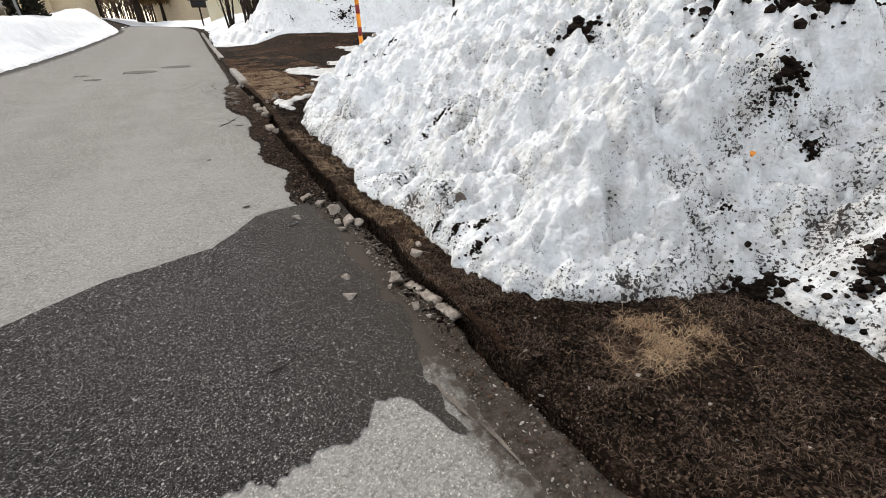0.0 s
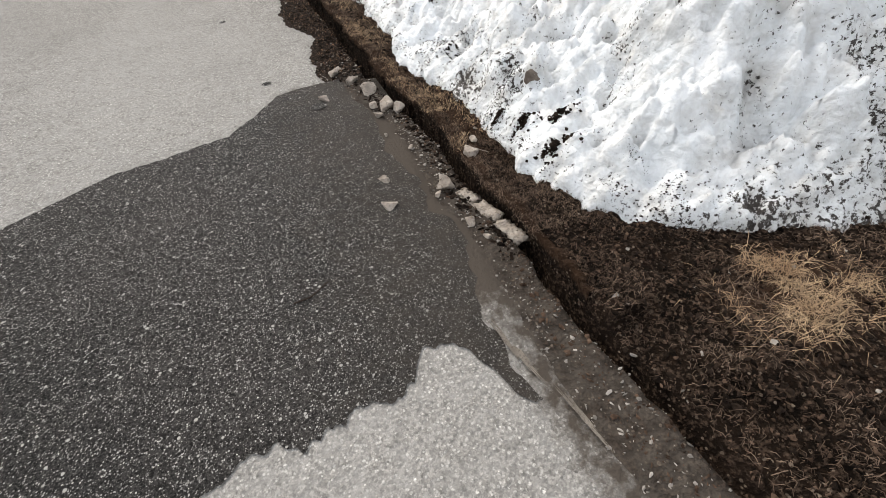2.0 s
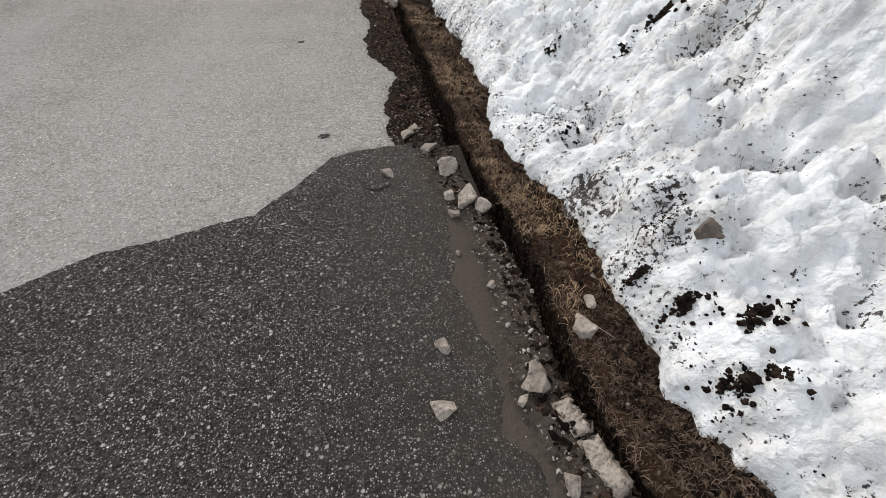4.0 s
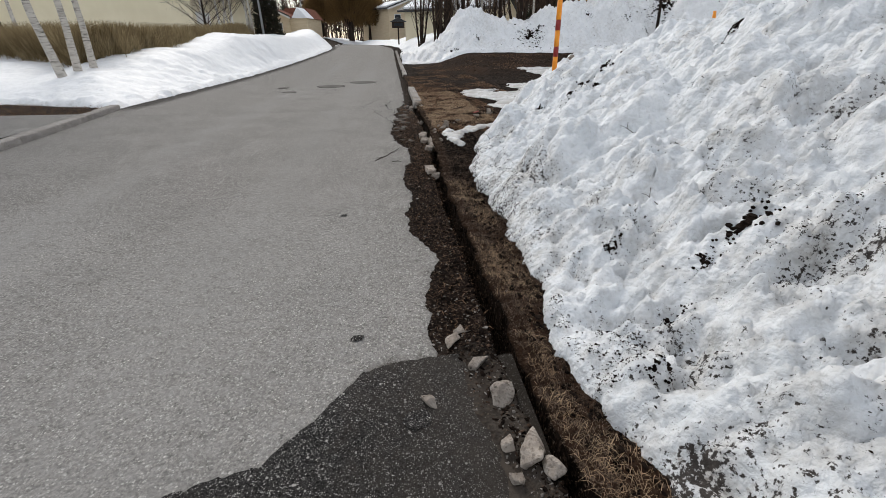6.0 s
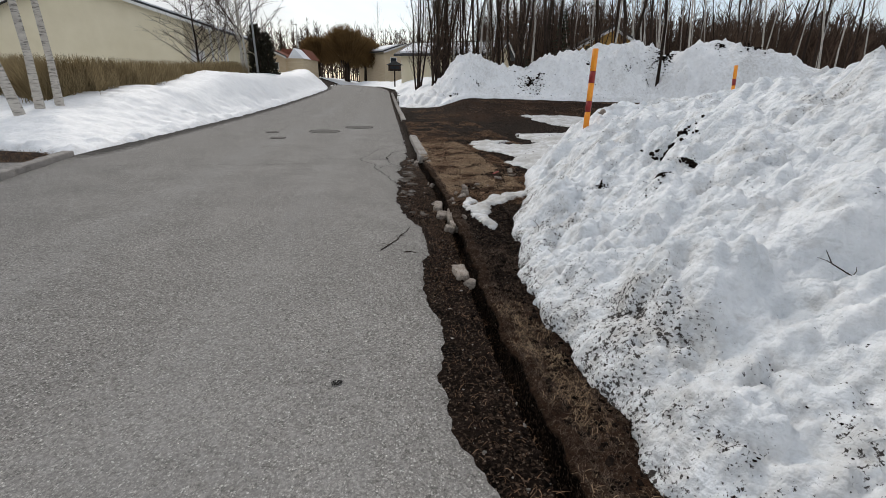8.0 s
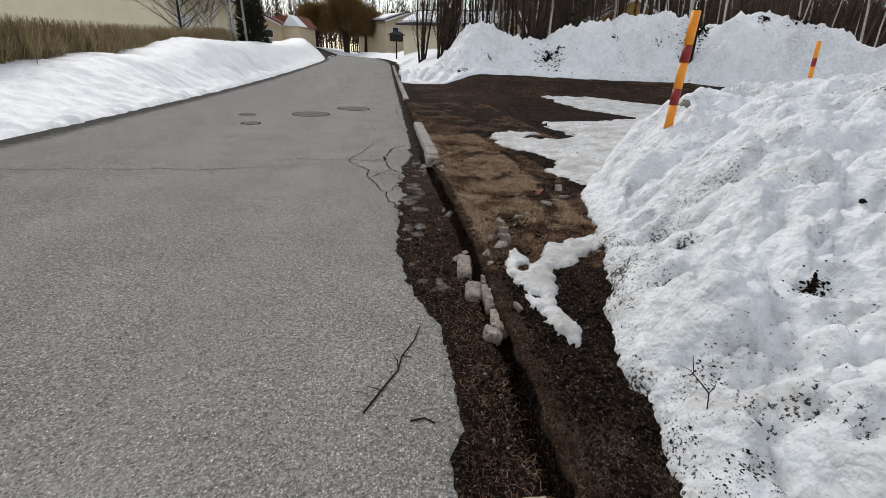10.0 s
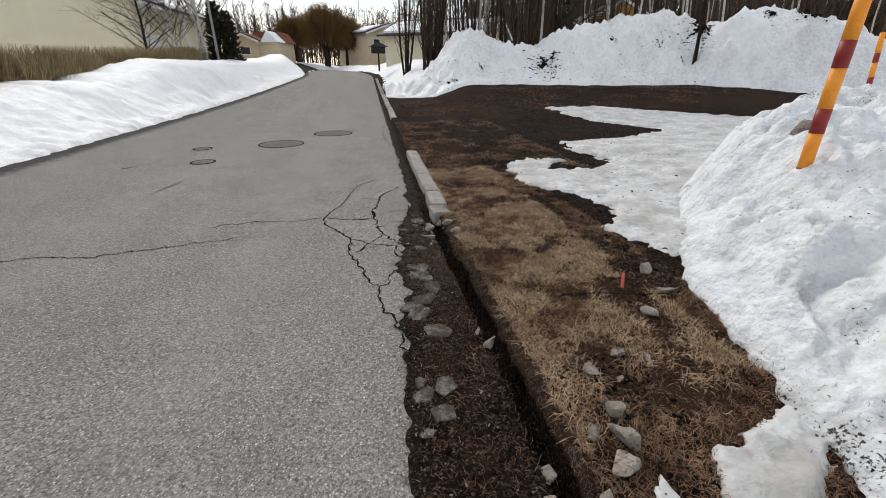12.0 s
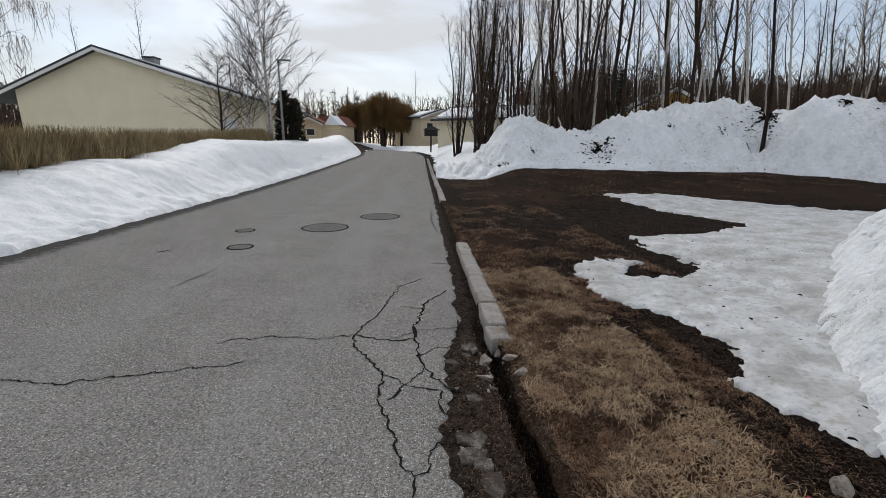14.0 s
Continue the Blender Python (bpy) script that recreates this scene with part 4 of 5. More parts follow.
left_bank = sheet("snow_bank", spaced([(-60, 5), (-14, 0.4), (-8.6, 0.09), (-6.0, 0.09), (-5.8, 1)]), spaced([(11.9, 0.07), (22, 0.12), (32, 0.4), (46, 0.8), (70, 1)]), left_z,
                  lambda x, y: left_depth(x, y) > -0.1, bank_snow, (("grime", lambda x, y: 0.02 + 0.08 * nz(x, y, 1.3, 3) + 0.2 * math.exp(-max(0, left_depth(x, y)) / 0.12)),))
tagged(left_bank, "long smooth white snow bank along the road", "snow bank")


def kerb_snow_depth(x, y):
    return min(x - 0.25 - bend(y), y - 27.5, 8 - x + bend(y) * 0) + 0.15 * nz(x, y, 1.1, 2)


kerb_snow = sheet("snow_bank", spaced([(-12, 0.6), (-1, 0.25), (8.5, 1)]), spaced([(27, 0.25), (45, 0.6), (72, 1)]),
                  lambda x, y: land_z(x, y) + (0.55 * sstep(0, 2.0, kerb_snow_depth(x, y)) + 0.12 * nz(x, y, 0.9) if kerb_snow_depth(x, y) > 0 else -0.1),
                  lambda x, y: kerb_snow_depth(x, y) > -0.2, snow, (("grime", lambda x, y: 0.12 + 0.1 * nz(x, y, 0.8)),))
tagged(kerb_snow, "low snow bank lining the far roadside", "snow bank")
woods_snow = sheet("snow_field", spaced([(-70, 6), (8, 2), (60, 1)]), spaced([(30, 2), (72, 5), (110, 1)]),
                   lambda x, y: land_z(x, y) + (0.12 if x > 8 or y > 76 else -0.4) + 0.05 * nz(x, y, 0.3), None, clean_snow)
tagged(woods_snow, "thin old snow lying among the trees", "snow", kind="stuff")


# ---- marker poles ----
def marker(x, y, z0, z1, lean, label):
    t = thing("marker_pole", pose(x, y, z0, lean[0], lean[1], 0), label, "marker pole", "snow marker poles")
    z, n, band = -0.25, z1 - z0, 0
    cuts = [-0.25, 0.09, 0.33, 0.49, 0.74, 0.90, n]
    for k, (a, b) in enumerate(zip(cuts, cuts[1:])):
        bm = bmesh.new()
        bmesh.ops.create_cone(bm, cap_ends=True, segments=20, radius1=0.042 + (0.0015 if k % 2 == 0 else 0), radius2=0.042 + (0.0015 if k % 2 == 0 else 0), depth=b - a - 0.001)
        bmesh.ops.translate(bm, verts=bm.verts, vec=(0, 0, (a + b) / 2))
        if k == len(cuts) - 2:
            bmesh.ops.bevel(bm, geom=[e for e in bm.edges if all(v.co.z > b - 0.01 for v in e.verts)], offset=0.006, segments=2, affect="EDGES")
        ob = part("red_band" if k % 2 == 0 else "orange_tube", bm, marker_red if k % 2 == 0 else marker_orange, t)
        ob.data.shade_smooth()
    return t


marker(2.45, 10.34, 0.66, 1.86, (2, -2), "orange plastic marker pole with red bands stuck in snow")
marker(8.68, 14.8, 0.75, 1.98, (1, -9), "orange marker pole with red bands beyond the snow")


# ---- small things on the ground ----
def ribbons(name, count, place, length, width, lie, mat, label, seed, z_of=None):
    """Blades of dry grass: bent ribbons, each on its own spot."""
    r = random.Random(seed)
    V, F = [], []
    for _ in range(count):
        x, y = place(r)
        z = (z_of or ground_z)(x, y) - 0.004
        w, n = r.uniform(0, 2 * math.pi), r.uniform(*length)
        up = r.uniform(*lie)
        d, q = Vector((math.cos(w), math.sin(w), 0)), Vector((-math.sin(w), math.cos(w), 0)) * width * r.uniform(0.6, 1.3)
        curl = Vector((r.uniform(-1, 1), r.uniform(-1, 1), 0)) * 0.35
        o = Vector((x, y, z))
        p1 = o + (d + curl * 0.4) * n * 0.5 * math.cos(up) + Vector((0, 0, n * 0.55 * math.sin(up) + 0.006))
        p2 = o + (d + curl) * n * math.cos(up * 0.7) + Vector((0, 0, max(0.004, n * 0.55 * math.sin(up) - 0.006)))
        i = len(V)
        V += [o - q, o + q, p1 - q, p1 + q, p2]
        F += [(i, i + 1, i + 3, i + 2), (i + 2, i + 3, i + 4)]
    return tagged(mesh_of(name, V, F, mat, smooth=False), label, "grass", kind="stuff")


def lumps(name, count, place, size, mat, label, category, seed, z_of=None, flat=0.7):
    """Small clods and chips, too many to count."""
    r = random.Random(seed)
    V, F = [], []
    for _ in range(count):
        x, y = place(r)
        z = (z_of or ground_z)(x, y)
        n = size[0] * (size[1] / size[0]) ** (r.random() ** 2)
        i = len(V)
        ring = [2 * math.pi * (k + r.uniform(-0.3, 0.3)) / 5 for k in range(5)]
        turn, thin = r.uniform(0, 3.14), r.uniform(0.3, 1.0)
        ct, st = math.cos(turn), math.sin(turn)
        V.append((x + n * r.uniform(-0.3, 0.3), y + n * r.uniform(-0.3, 0.3), z + n * flat * r.uniform(0.7, 1.2)))
        for drop in (False, True):
            for w in ring:
                q = 0.8 if drop else r.uniform(0.6, 1.3)
                u, v = n * q * math.cos(w) * 1.25, n * q * math.sin(w) * thin
                V.append((x + u * ct - v * st, y + u * st + v * ct, z - n * 0.4 if drop else z + n * flat * r.uniform(0.1, 0.5)))
        for k in range(5):
            q = (k + 1) % 5
            F += [(i, i + 1 + k, i + 1 + q), (i + 1 + k, i + 6 + k, i + 6 + q, i + 1 + q)]
    return tagged(mesh_of(name, V, F, mat, smooth=False), label, category, kind="stuff")


def on_bank(y0, y1, w0, w1):
    def f(r):
        y = r.uniform(y0, y1)
        return bank_edge(y) + r.uniform(w0, w1), y
    return f


def in_gutter(y0, y1, w0=0.0, w1=0.0):
    def f(r):
        y = r.uniform(y0, y1)
        return r.uniform(asphalt_edge(y) - w0, bank_edge(y) + w1), y
    return f


def around(x, y, sx, sy):
    return lambda r: (r.gauss(x, sx), r.gauss(y, sy))


def clumped(place, s, cut):
    """The same places, but gathered into tussocks."""
    def f(r):
        for _ in range(12):
            x, y = place(r)
            if nz(x, y, s, 5) + 0.5 * nz(x, y, s * 2.7, 2) > cut + r.uniform(-0.2, 0.2):
                return x, y
        return x, y
    return f


ribbons("dry_grass", 1300, clumped(around(0.62, 1.45, 0.09, 0.075), 9, -0.05), (0.025, 0.085), 0.0008, (0.1, 0.7), straw, "tuft of bleached dry grass on dark soil", 3)
ribbons("dry_grass", 380, clumped(around(0.84, 1.42, 0.07, 0.09), 9, 0.0), (0.025, 0.08), 0.0008, (0.1, 0.7), straw, "tuft of bleached dry grass on dark soil", 4)
ribbons("dead_turf", 11000, clumped(on_bank(0.5, 2.3, 0.02, 1.2), 5, -0.1), (0.012, 0.045), 0.001, (0.1, 0.8), root_brown, "sparse dead grass roots in dark soil", 5)
ribbons("dead_turf", 15000, clumped(on_bank(2.0, 7.2, 0.02, 0.32), 5, -0.15), (0.012, 0.035), 0.0007, (0.1, 0.9), root_brown, "matted dead brown turf on the bank edge", 6)
ribbons("dead_turf", 14000, on_bank(2.0, 11.2, -0.035, 0.06), (0.010, 0.03), 0.0007, (0.05, 0.7), root_brown, "matted roots on the sod edge", 73, lip_z)
ribbons("dry_grass", 1500, clumped(on_bank(2.6, 6.2, -0.03, 0.07), 4, 0.02), (0.02, 0.05), 0.0008, (0.1, 0.8), straw, "pale dry grass on the sod edge", 74, lip_z)
ribbons("dry_grass", 2200, clumped(on_bank(2.6, 6.2, 0.04, 0.2), 4, 0.02), (0.02, 0.055), 0.0008, (0.1, 0.8), straw, "pale dry grass strands on the bank", 16)
ribbons("dead_turf", 42000, clumped(on_bank(8.4, 13.2, 0.02, 1.35), 2.6, -0.12), (0.02, 0.06), 0.0016, (0.05, 0.7), dead_turf, "matted dead brown turf beside the road", 7)
ribbons("dry_grass", 26000, clumped(on_bank(8.9, 13.6, 0.03, 1.05), 3.1, 0.0), (0.025, 0.085), 0.0018, (0.1, 0.8), straw, "bleached dry grass over brown turf", 8)
ribbons("dead_turf", 17000, on_bank(8.7, 13.4, 0.02, 1.4), (0.012, 0.045), 0.0012, (0.02, 0.5), dead_turf, "short matted dead turf over soil", 72)
ribbons("dead_turf", 9000, clumped(on_bank(13, 19, 0.05, 2.4), 1.6, 0.0), (0.04, 0.10), 0.003, (0.1, 0.8), dead_turf, "dead brown turf fading into bare soil", 9)
ribbons("dry_grass", 9000, clumped(lambda r: (r.uniform(0.6, 14), r.uniform(20.0, 24.8)), 0.9, 0.1), (0.04, 0.10), 0.004, (0.1, 0.8), dead_turf, "dry grass before the snow bank", 10)
ribbons("dead_turf", 1800, in_gutter(4.0, 11, 0.02), (0.02, 0.06), 0.0012, (0.05, 0.5), dead_turf, "dead grass strands in the gutter mud", 11)
ribbons("dead_turf", 2500, lambda r: (r.uniform(-10, -6.3), r.uniform(11.4, 13.4)), (0.05, 0.15), 0.004, (0.1, 0.7), dead_turf, "dead brown turf by the side path", 15)
ribbons("dry_grass", 34, around(-0.14, 9.5, 0.06, 0.07), (0.06, 0.12), 0.0016, (0.05, 0.5), root_brown, "small bunch of pale dry stalks in the gutter", 12)
ribbons("leaf_litter", 130, lambda r: (r.gauss(-0.68, 0.05), r.gauss(6.46, 0.035)), (0.03, 0.09), 0.003, (0.1, 0.5), dead_turf, "clump of brown dead leaves and stems on asphalt", 13)
ribbons("leaf_litter", 50, lambda r: (r.gauss(-0.60, 0.05), r.gauss(6.26, 0.02)), (0.03, 0.06), 0.003, (0.1, 0.4), dead_turf, "small clump of dead leaves on asphalt", 14)

lumps("soil_clods", 9000, on_bank(0.4, 3.0, -0.03, 1.35), (0.003, 0.015), clod, "crumbled dark soil", "soil", 21)
lumps("soil_clods", 9000, on_bank(3.0, 9.4, -0.03, 0.55), (0.004, 0.02), clod, "crumbled dark soil along the bank", "soil", 22)
lumps("soil_clods", 2200, on_bank(9.0, 14, 0.8, 1.8), (0.004, 0.022), clod, "crumbled dark soil by the snow", "soil", 23)
lumps("soil_crumbs", 13000, on_bank(0.4, 3.0, -0.02, 1.35), (0.0025, 0.009), crumb, "crumbled brown soil", "soil", 33)
lumps("soil_crumbs", 6000, on_bank(3.0, 12, -0.02, 0.9), (0.003, 0.013), crumb, "crumbled brown soil along the bank", "soil", 34)
lumps("soil_crumbs", 4500, in_gutter(1.0, 11.5), (0.002, 0.011), crumb, "brown mud crumbs in the gutter", "soil", 35)
lumps("soil_clods", 4200, in_gutter(2.0, 9.2), (0.003, 0.018), clod, "dark mud crumbs in the gutter", "soil", 24)
lumps("soil_clods", 1400, lambda r: (r.uniform(0.5, 10), r.uniform(14, 24)), (0.008, 0.03), clod, "crumbled dark soil on the open plot", "soil", 25)
lumps("gravel", 1700, in_gutter(0.6, 4.4, 0.12, -0.05), (0.002, 0.009), pebble, "fine grey gravel washed along the gutter", "gravel", 26)
lumps("gravel", 600, in_gutter(4.4, 12, 0.2, -0.02), (0.0025, 0.010), pebble, "fine grey gravel along the crumbled edge", "gravel", 27)
lumps("gravel", 260, lambda r: (r.uniform(-3.5, -0.3), r.uniform(1, 13)), (0.002, 0.006), pebble, "scattered grit on the asphalt", "gravel", 28, z_of=lambda x, y: 0.004)
lumps("gravel", 350, on_bank(0.5, 12, 0.0, 1.2), (0.003, 0.012), pebble, "small pale stones in the soil", "gravel", 29)
lumps("gravel", 90, around(-0.03, 2.95, 0.05, 0.22), (0.003, 0.012), pebble, "crumbled concrete chips in the gutter", "gravel", 30)
lumps("gravel", 160, around(-0.05, 11.35, 0.07, 0.14), (0.004, 0.02), pebble, "crumbled concrete chips at the kerb end", "gravel", 31)


ribbons("dead_roots", 4500, in_gutter(6.5, 12.0), (0.015, 0.06), 0.0008, (0.05, 0.6), dead_turf, "fine brown roots and stalks in the muddy gutter", 71)


def on_mound(d0, d1, y0, y1):
    def f(r):
        for _ in range(40):
            y = r.uniform(y0, y1)
            x = lerp(PILE_EDGE, y) + r.uniform(d0, d1) ** 1.0
            if nz(x, y, 2.2, 31) + 0.9 * nz(x, y, 8, 17) + 0.5 * nz(x, y, 23, 3) > 0.42 + r.uniform(-0.2, 0.15):
                return x, y
        return x, y
    return f


lumps("dirt_specks", 5200, on_mound(-0.02, 0.26, 1.0, 8.6), (0.0012, 0.006), clod, "dark dirt melted out at the snow's edge", "dirt", 41, z_of=pile_z, flat=0.5)
lumps("dirt_specks", 5000, on_mound(0.1, 2.6, 0.6, 3.8), (0.0012, 0.0055), clod, "dark dirt sprinkled over the snow", "dirt", 42, z_of=pile_z, flat=0.5)
lumps("dirt_specks", 4500, on_mound(0.2, 2.2, 3.6, 10.5), (0.0012, 0.006), clod, "dark dirt sprinkled over the snow", "dirt", 43, z_of=pile_z, flat=0.5)
lumps("dirt_specks", 260, lambda r: (r.gauss(6.9, 0.4), r.gauss(26.4, 0.5)), (0.02, 0.07), clod, "dark earth smeared on the snow bank", "dirt", 44, z_of=far_z, flat=0.5)
lumps("dirt_specks", 160, lambda r: (r.gauss(13.7, 0.35), r.gauss(26.4, 0.4)), (0.02, 0.06), clod, "dark earth smeared on the snow bank", "dirt", 45, z_of=far_z, flat=0.5)
lumps("dirt_specks", 350, lambda r: (r.uniform(1, 16), r.uniform(24, 27)), (0.01, 0.04), clod, "dark dirt on the snow bank", "dirt", 46, z_of=far_z, flat=0.5)
lumps("dirt_specks", 500, lambda r: (r.uniform(1.2, 5), r.uniform(10, 18)), (0.004, 0.02), clod, "dark dirt on the thin snow", "dirt", 47, z_of=ice_z, flat=0.5)


def clump(x, y, size, z_of, label, seed):
    """A ragged heap of earth crumbs melted out of the snow."""
    r = random.Random(seed)
    V, F = [], []
    for c in range(420):
        u, w = abs(r.gauss(0, 0.5)) * size, r.uniform(0, 6.28)
        cx, cy = u * math.cos(w) * 1.2, u * math.sin(w) * 0.8
        if noise.noise(Vector((cx / size * 1.6, cy / size * 1.6, seed * 3.7))) < -0.12:
            continue
        n = size * (0.025 + 0.17 * r.random() ** 2.5) * (0.4 + 0.6 * math.exp(-u / size))
        cz = z_of(x + cx, y + cy) - z_of(x, y) + n * 0.2
        i = len(V)
        ring = [6.283 * (k + r.uniform(-0.3, 0.3)) / 6 for k in range(6)]
        V += [(cx, cy, cz + n * 0.6)] + [(cx + n * r.uniform(0.6, 1.2) * math.cos(a), cy + n * r.uniform(0.6, 1.2) * math.sin(a), cz + n * r.uniform(-0.1, 0.35)) for a in ring]
        V += [(cx + n * 0.7 * math.cos(a), cy + n * 0.7 * math.sin(a), cz - n * 0.7) for a in ring]
        for k in range(6):
            q = (k + 1) % 6
            F += [(i, i + 1 + k, i + 1 + q), (i + 1 + k, i + 7 + k, i + 7 + q, i + 1 + q)]
    ob = mesh_of("dirt_clump", V, F, clod, smooth=False)
    ob.matrix_basis = pose(x, y, z_of(x, y))
    return tagged(ob, label, "dirt", kind="stuff")


for i, (x, y, n) in enumerate(((0.475, 2.47, 0.07), (0.37, 2.34, 0.075), (0.35, 2.56, 0.06), (0.64, 3.78, 0.05), (0.41, 3.5, 0.05), (0.30, 2.72, 0.045), (1.32, 1.42, 0.13), (1.62, 1.12, 0.12), (1.42, 1.7, 0.06),
                               (2.3, 2.05, 0.12), (2.0, 3.45, 0.2), (2.65, 2.75, 0.2), (2.9, 2.9, 0.16), (3.0, 2.4, 0.3), (3.4, 2.7, 0.35), (2.1, 2.0, 0.07), (2.2, 1.75, 0.09), (0.62, 4.3, 0.05), (1.0, 3.95, 0.1), (1.27, 6.67, 0.07),
                               (0.8, 3.9, 0.05), (1.95, 7.55, 0.12), (1.75, 7.0, 0.1), (1.2, 7.35, 0.06), (2.25, 5.9, 0.08))):
    clump(x, y, n * (1.6 if n > 0.11 else 1.15), pile_z, "dark wet earth clump melted out of the snow", i + 1)
for i, (x, y, n) in enumerate(((6.9, 26.3, 0.45), (7.4, 26.7, 0.35), (2.7, 25.8, 0.3), (13.9, 26.3, 0.45), (14.5, 26.8, 0.4), (12.0, 26.2, 0.25), (16.3, 25.3, 0.35), (17.4, 24.6, 0.5), (13.0, 25.9, 0.2), (4.0, 26.2, 0.2), (10.0, 26.6, 0.2))):
    clump(x, y, n, far_z, "dark earth and bark thawing out of the snow bank", i + 60)
brown_stone = material("brown_stone", (0.08, 0.062, 0.05), (0.17, 0.135, 0.11), 18, 0.8, 0.5, 90)[0]
stone(0.46, 2.70, 0.10, 0.10, 0.08, 20, 8, "stone", "rounded brown stone sitting in dirty snow", "stone", brown_stone, pile_z(0.46, 2.70) - 0.035)
stone(2.95, 10.9, 0.19, 0.19, 0.17, 20, 9, "stone", "round pale snow-dusted stone on the snow", "stone", concrete, pile_z(3.0, 10.9) - 0.03)
lid = slab_part("plastic_scrap", (-0.035, 0.035, -0.02, 0.02, 0, 0.015), marker_orange, bevel=0.005)
lid.matrix_basis = pose(1.95, 1.93, pile_z(1.95, 1.93), 12, -8, 10)
tagged(lid, "small scrap of orange plastic on the snow", "litter")
scrap = thing("plastic_shard", pose(0.99, 10.04, ground_z(0.99, 10.04) + 0.01, 0, 0, -34), "broken red plastic reflector lying on the turf", "litter")
slab_part("shard", (-0.010, 0.010, -0.11, 0.11, 0, 0.014), red_plastic, scrap, bevel=0.006)
slab_part("rib", (-0.004, 0.004, -0.09, 0.08, 0.014, 0.018), red_plastic, scrap, bevel=0.002)


def stick(points, r0, r1, mat, label, forks=()):
    V, F = [], []
    pts = [Vector(p) for p in points]
    tube(V, F, pts, [r0 + (r1 - r0) * i / (len(pts) - 1) for i in range(len(pts))], 5, True)
    for i, d, n in forks:
        tube(V, F, [pts[i], pts[i] + Vector(d) * n * 0.5 + Vector((0.01, 0, 0)), pts[i] + Vector(d) * n], [r1 * 1.3, r1, r1 * 0.5], 4)
    return tagged(mesh_of("twig", V, F, mat), label, "twig")


def ground_stick(pts, r0, r1, label, forks=(), zf=None):
    f = zf or (lambda x, y: max(ground_z(x, y), 0.0))
    return stick([(x, y, f(x, y) + r0) for x, y in pts], r0, r1, bark, label, forks)


ground_stick([(-0.69, 7.33), (-0.62, 7.45), (-0.54, 7.58), (-0.52, 7.68), (-0.45, 7.80), (-0.41, 7.93)], 0.0048, 0.0028, "dark forked twig lying on the asphalt", ((1, (-0.6, 0.3, 0.02), 0.1), (3, (0.8, -0.3, 0.05), 0.07), (2, (-0.2, 1, 0.05), 0.12)))
ground_stick([(-0.50, 7.27), (-0.44, 7.28), (-0.40, 7.25)], 0.0045, 0.003, "short dark twig on the asphalt")
ground_stick([(-0.80, 2.12), (-0.74, 2.125), (-0.67, 2.17)], 0.003, 0.0015, "short dark twig on the asphalt", zf=lambda x, y: 0.006)
ground_stick([(0.55, 10.0), (0.75, 9.93), (1.0, 9.85), (1.2, 9.86)], 0.008, 0.004, "thin dark twig lying on the turf")
ground_stick([(1.0, 12.2), (1.2, 12.05), (1.5, 11.95)], 0.006, 0.003, "pale thin stalk lying on the turf")
for x, y in ((1.15, 5.2), (0.55, 7.0), (1.6, 4.6), (0.9, 4.4), (1.7, 2.8), (2.1, 3.2)):
    z = pile_z(x, y)
    stick([(x, y, z - 0.02), (x + 0.03, y + 0.05, z + 0.03), (x + 0.02, y + 0.13, z + 0.05), (x + 0.06, y + 0.2, z + 0.08)], 0.004, 0.0015, bark, "thin dark twig sticking out of the snow",
          ((1, (0.6, 0.4, 0.3), 0.08), (2, (-0.5, 0.5, 0.2), 0.07)))


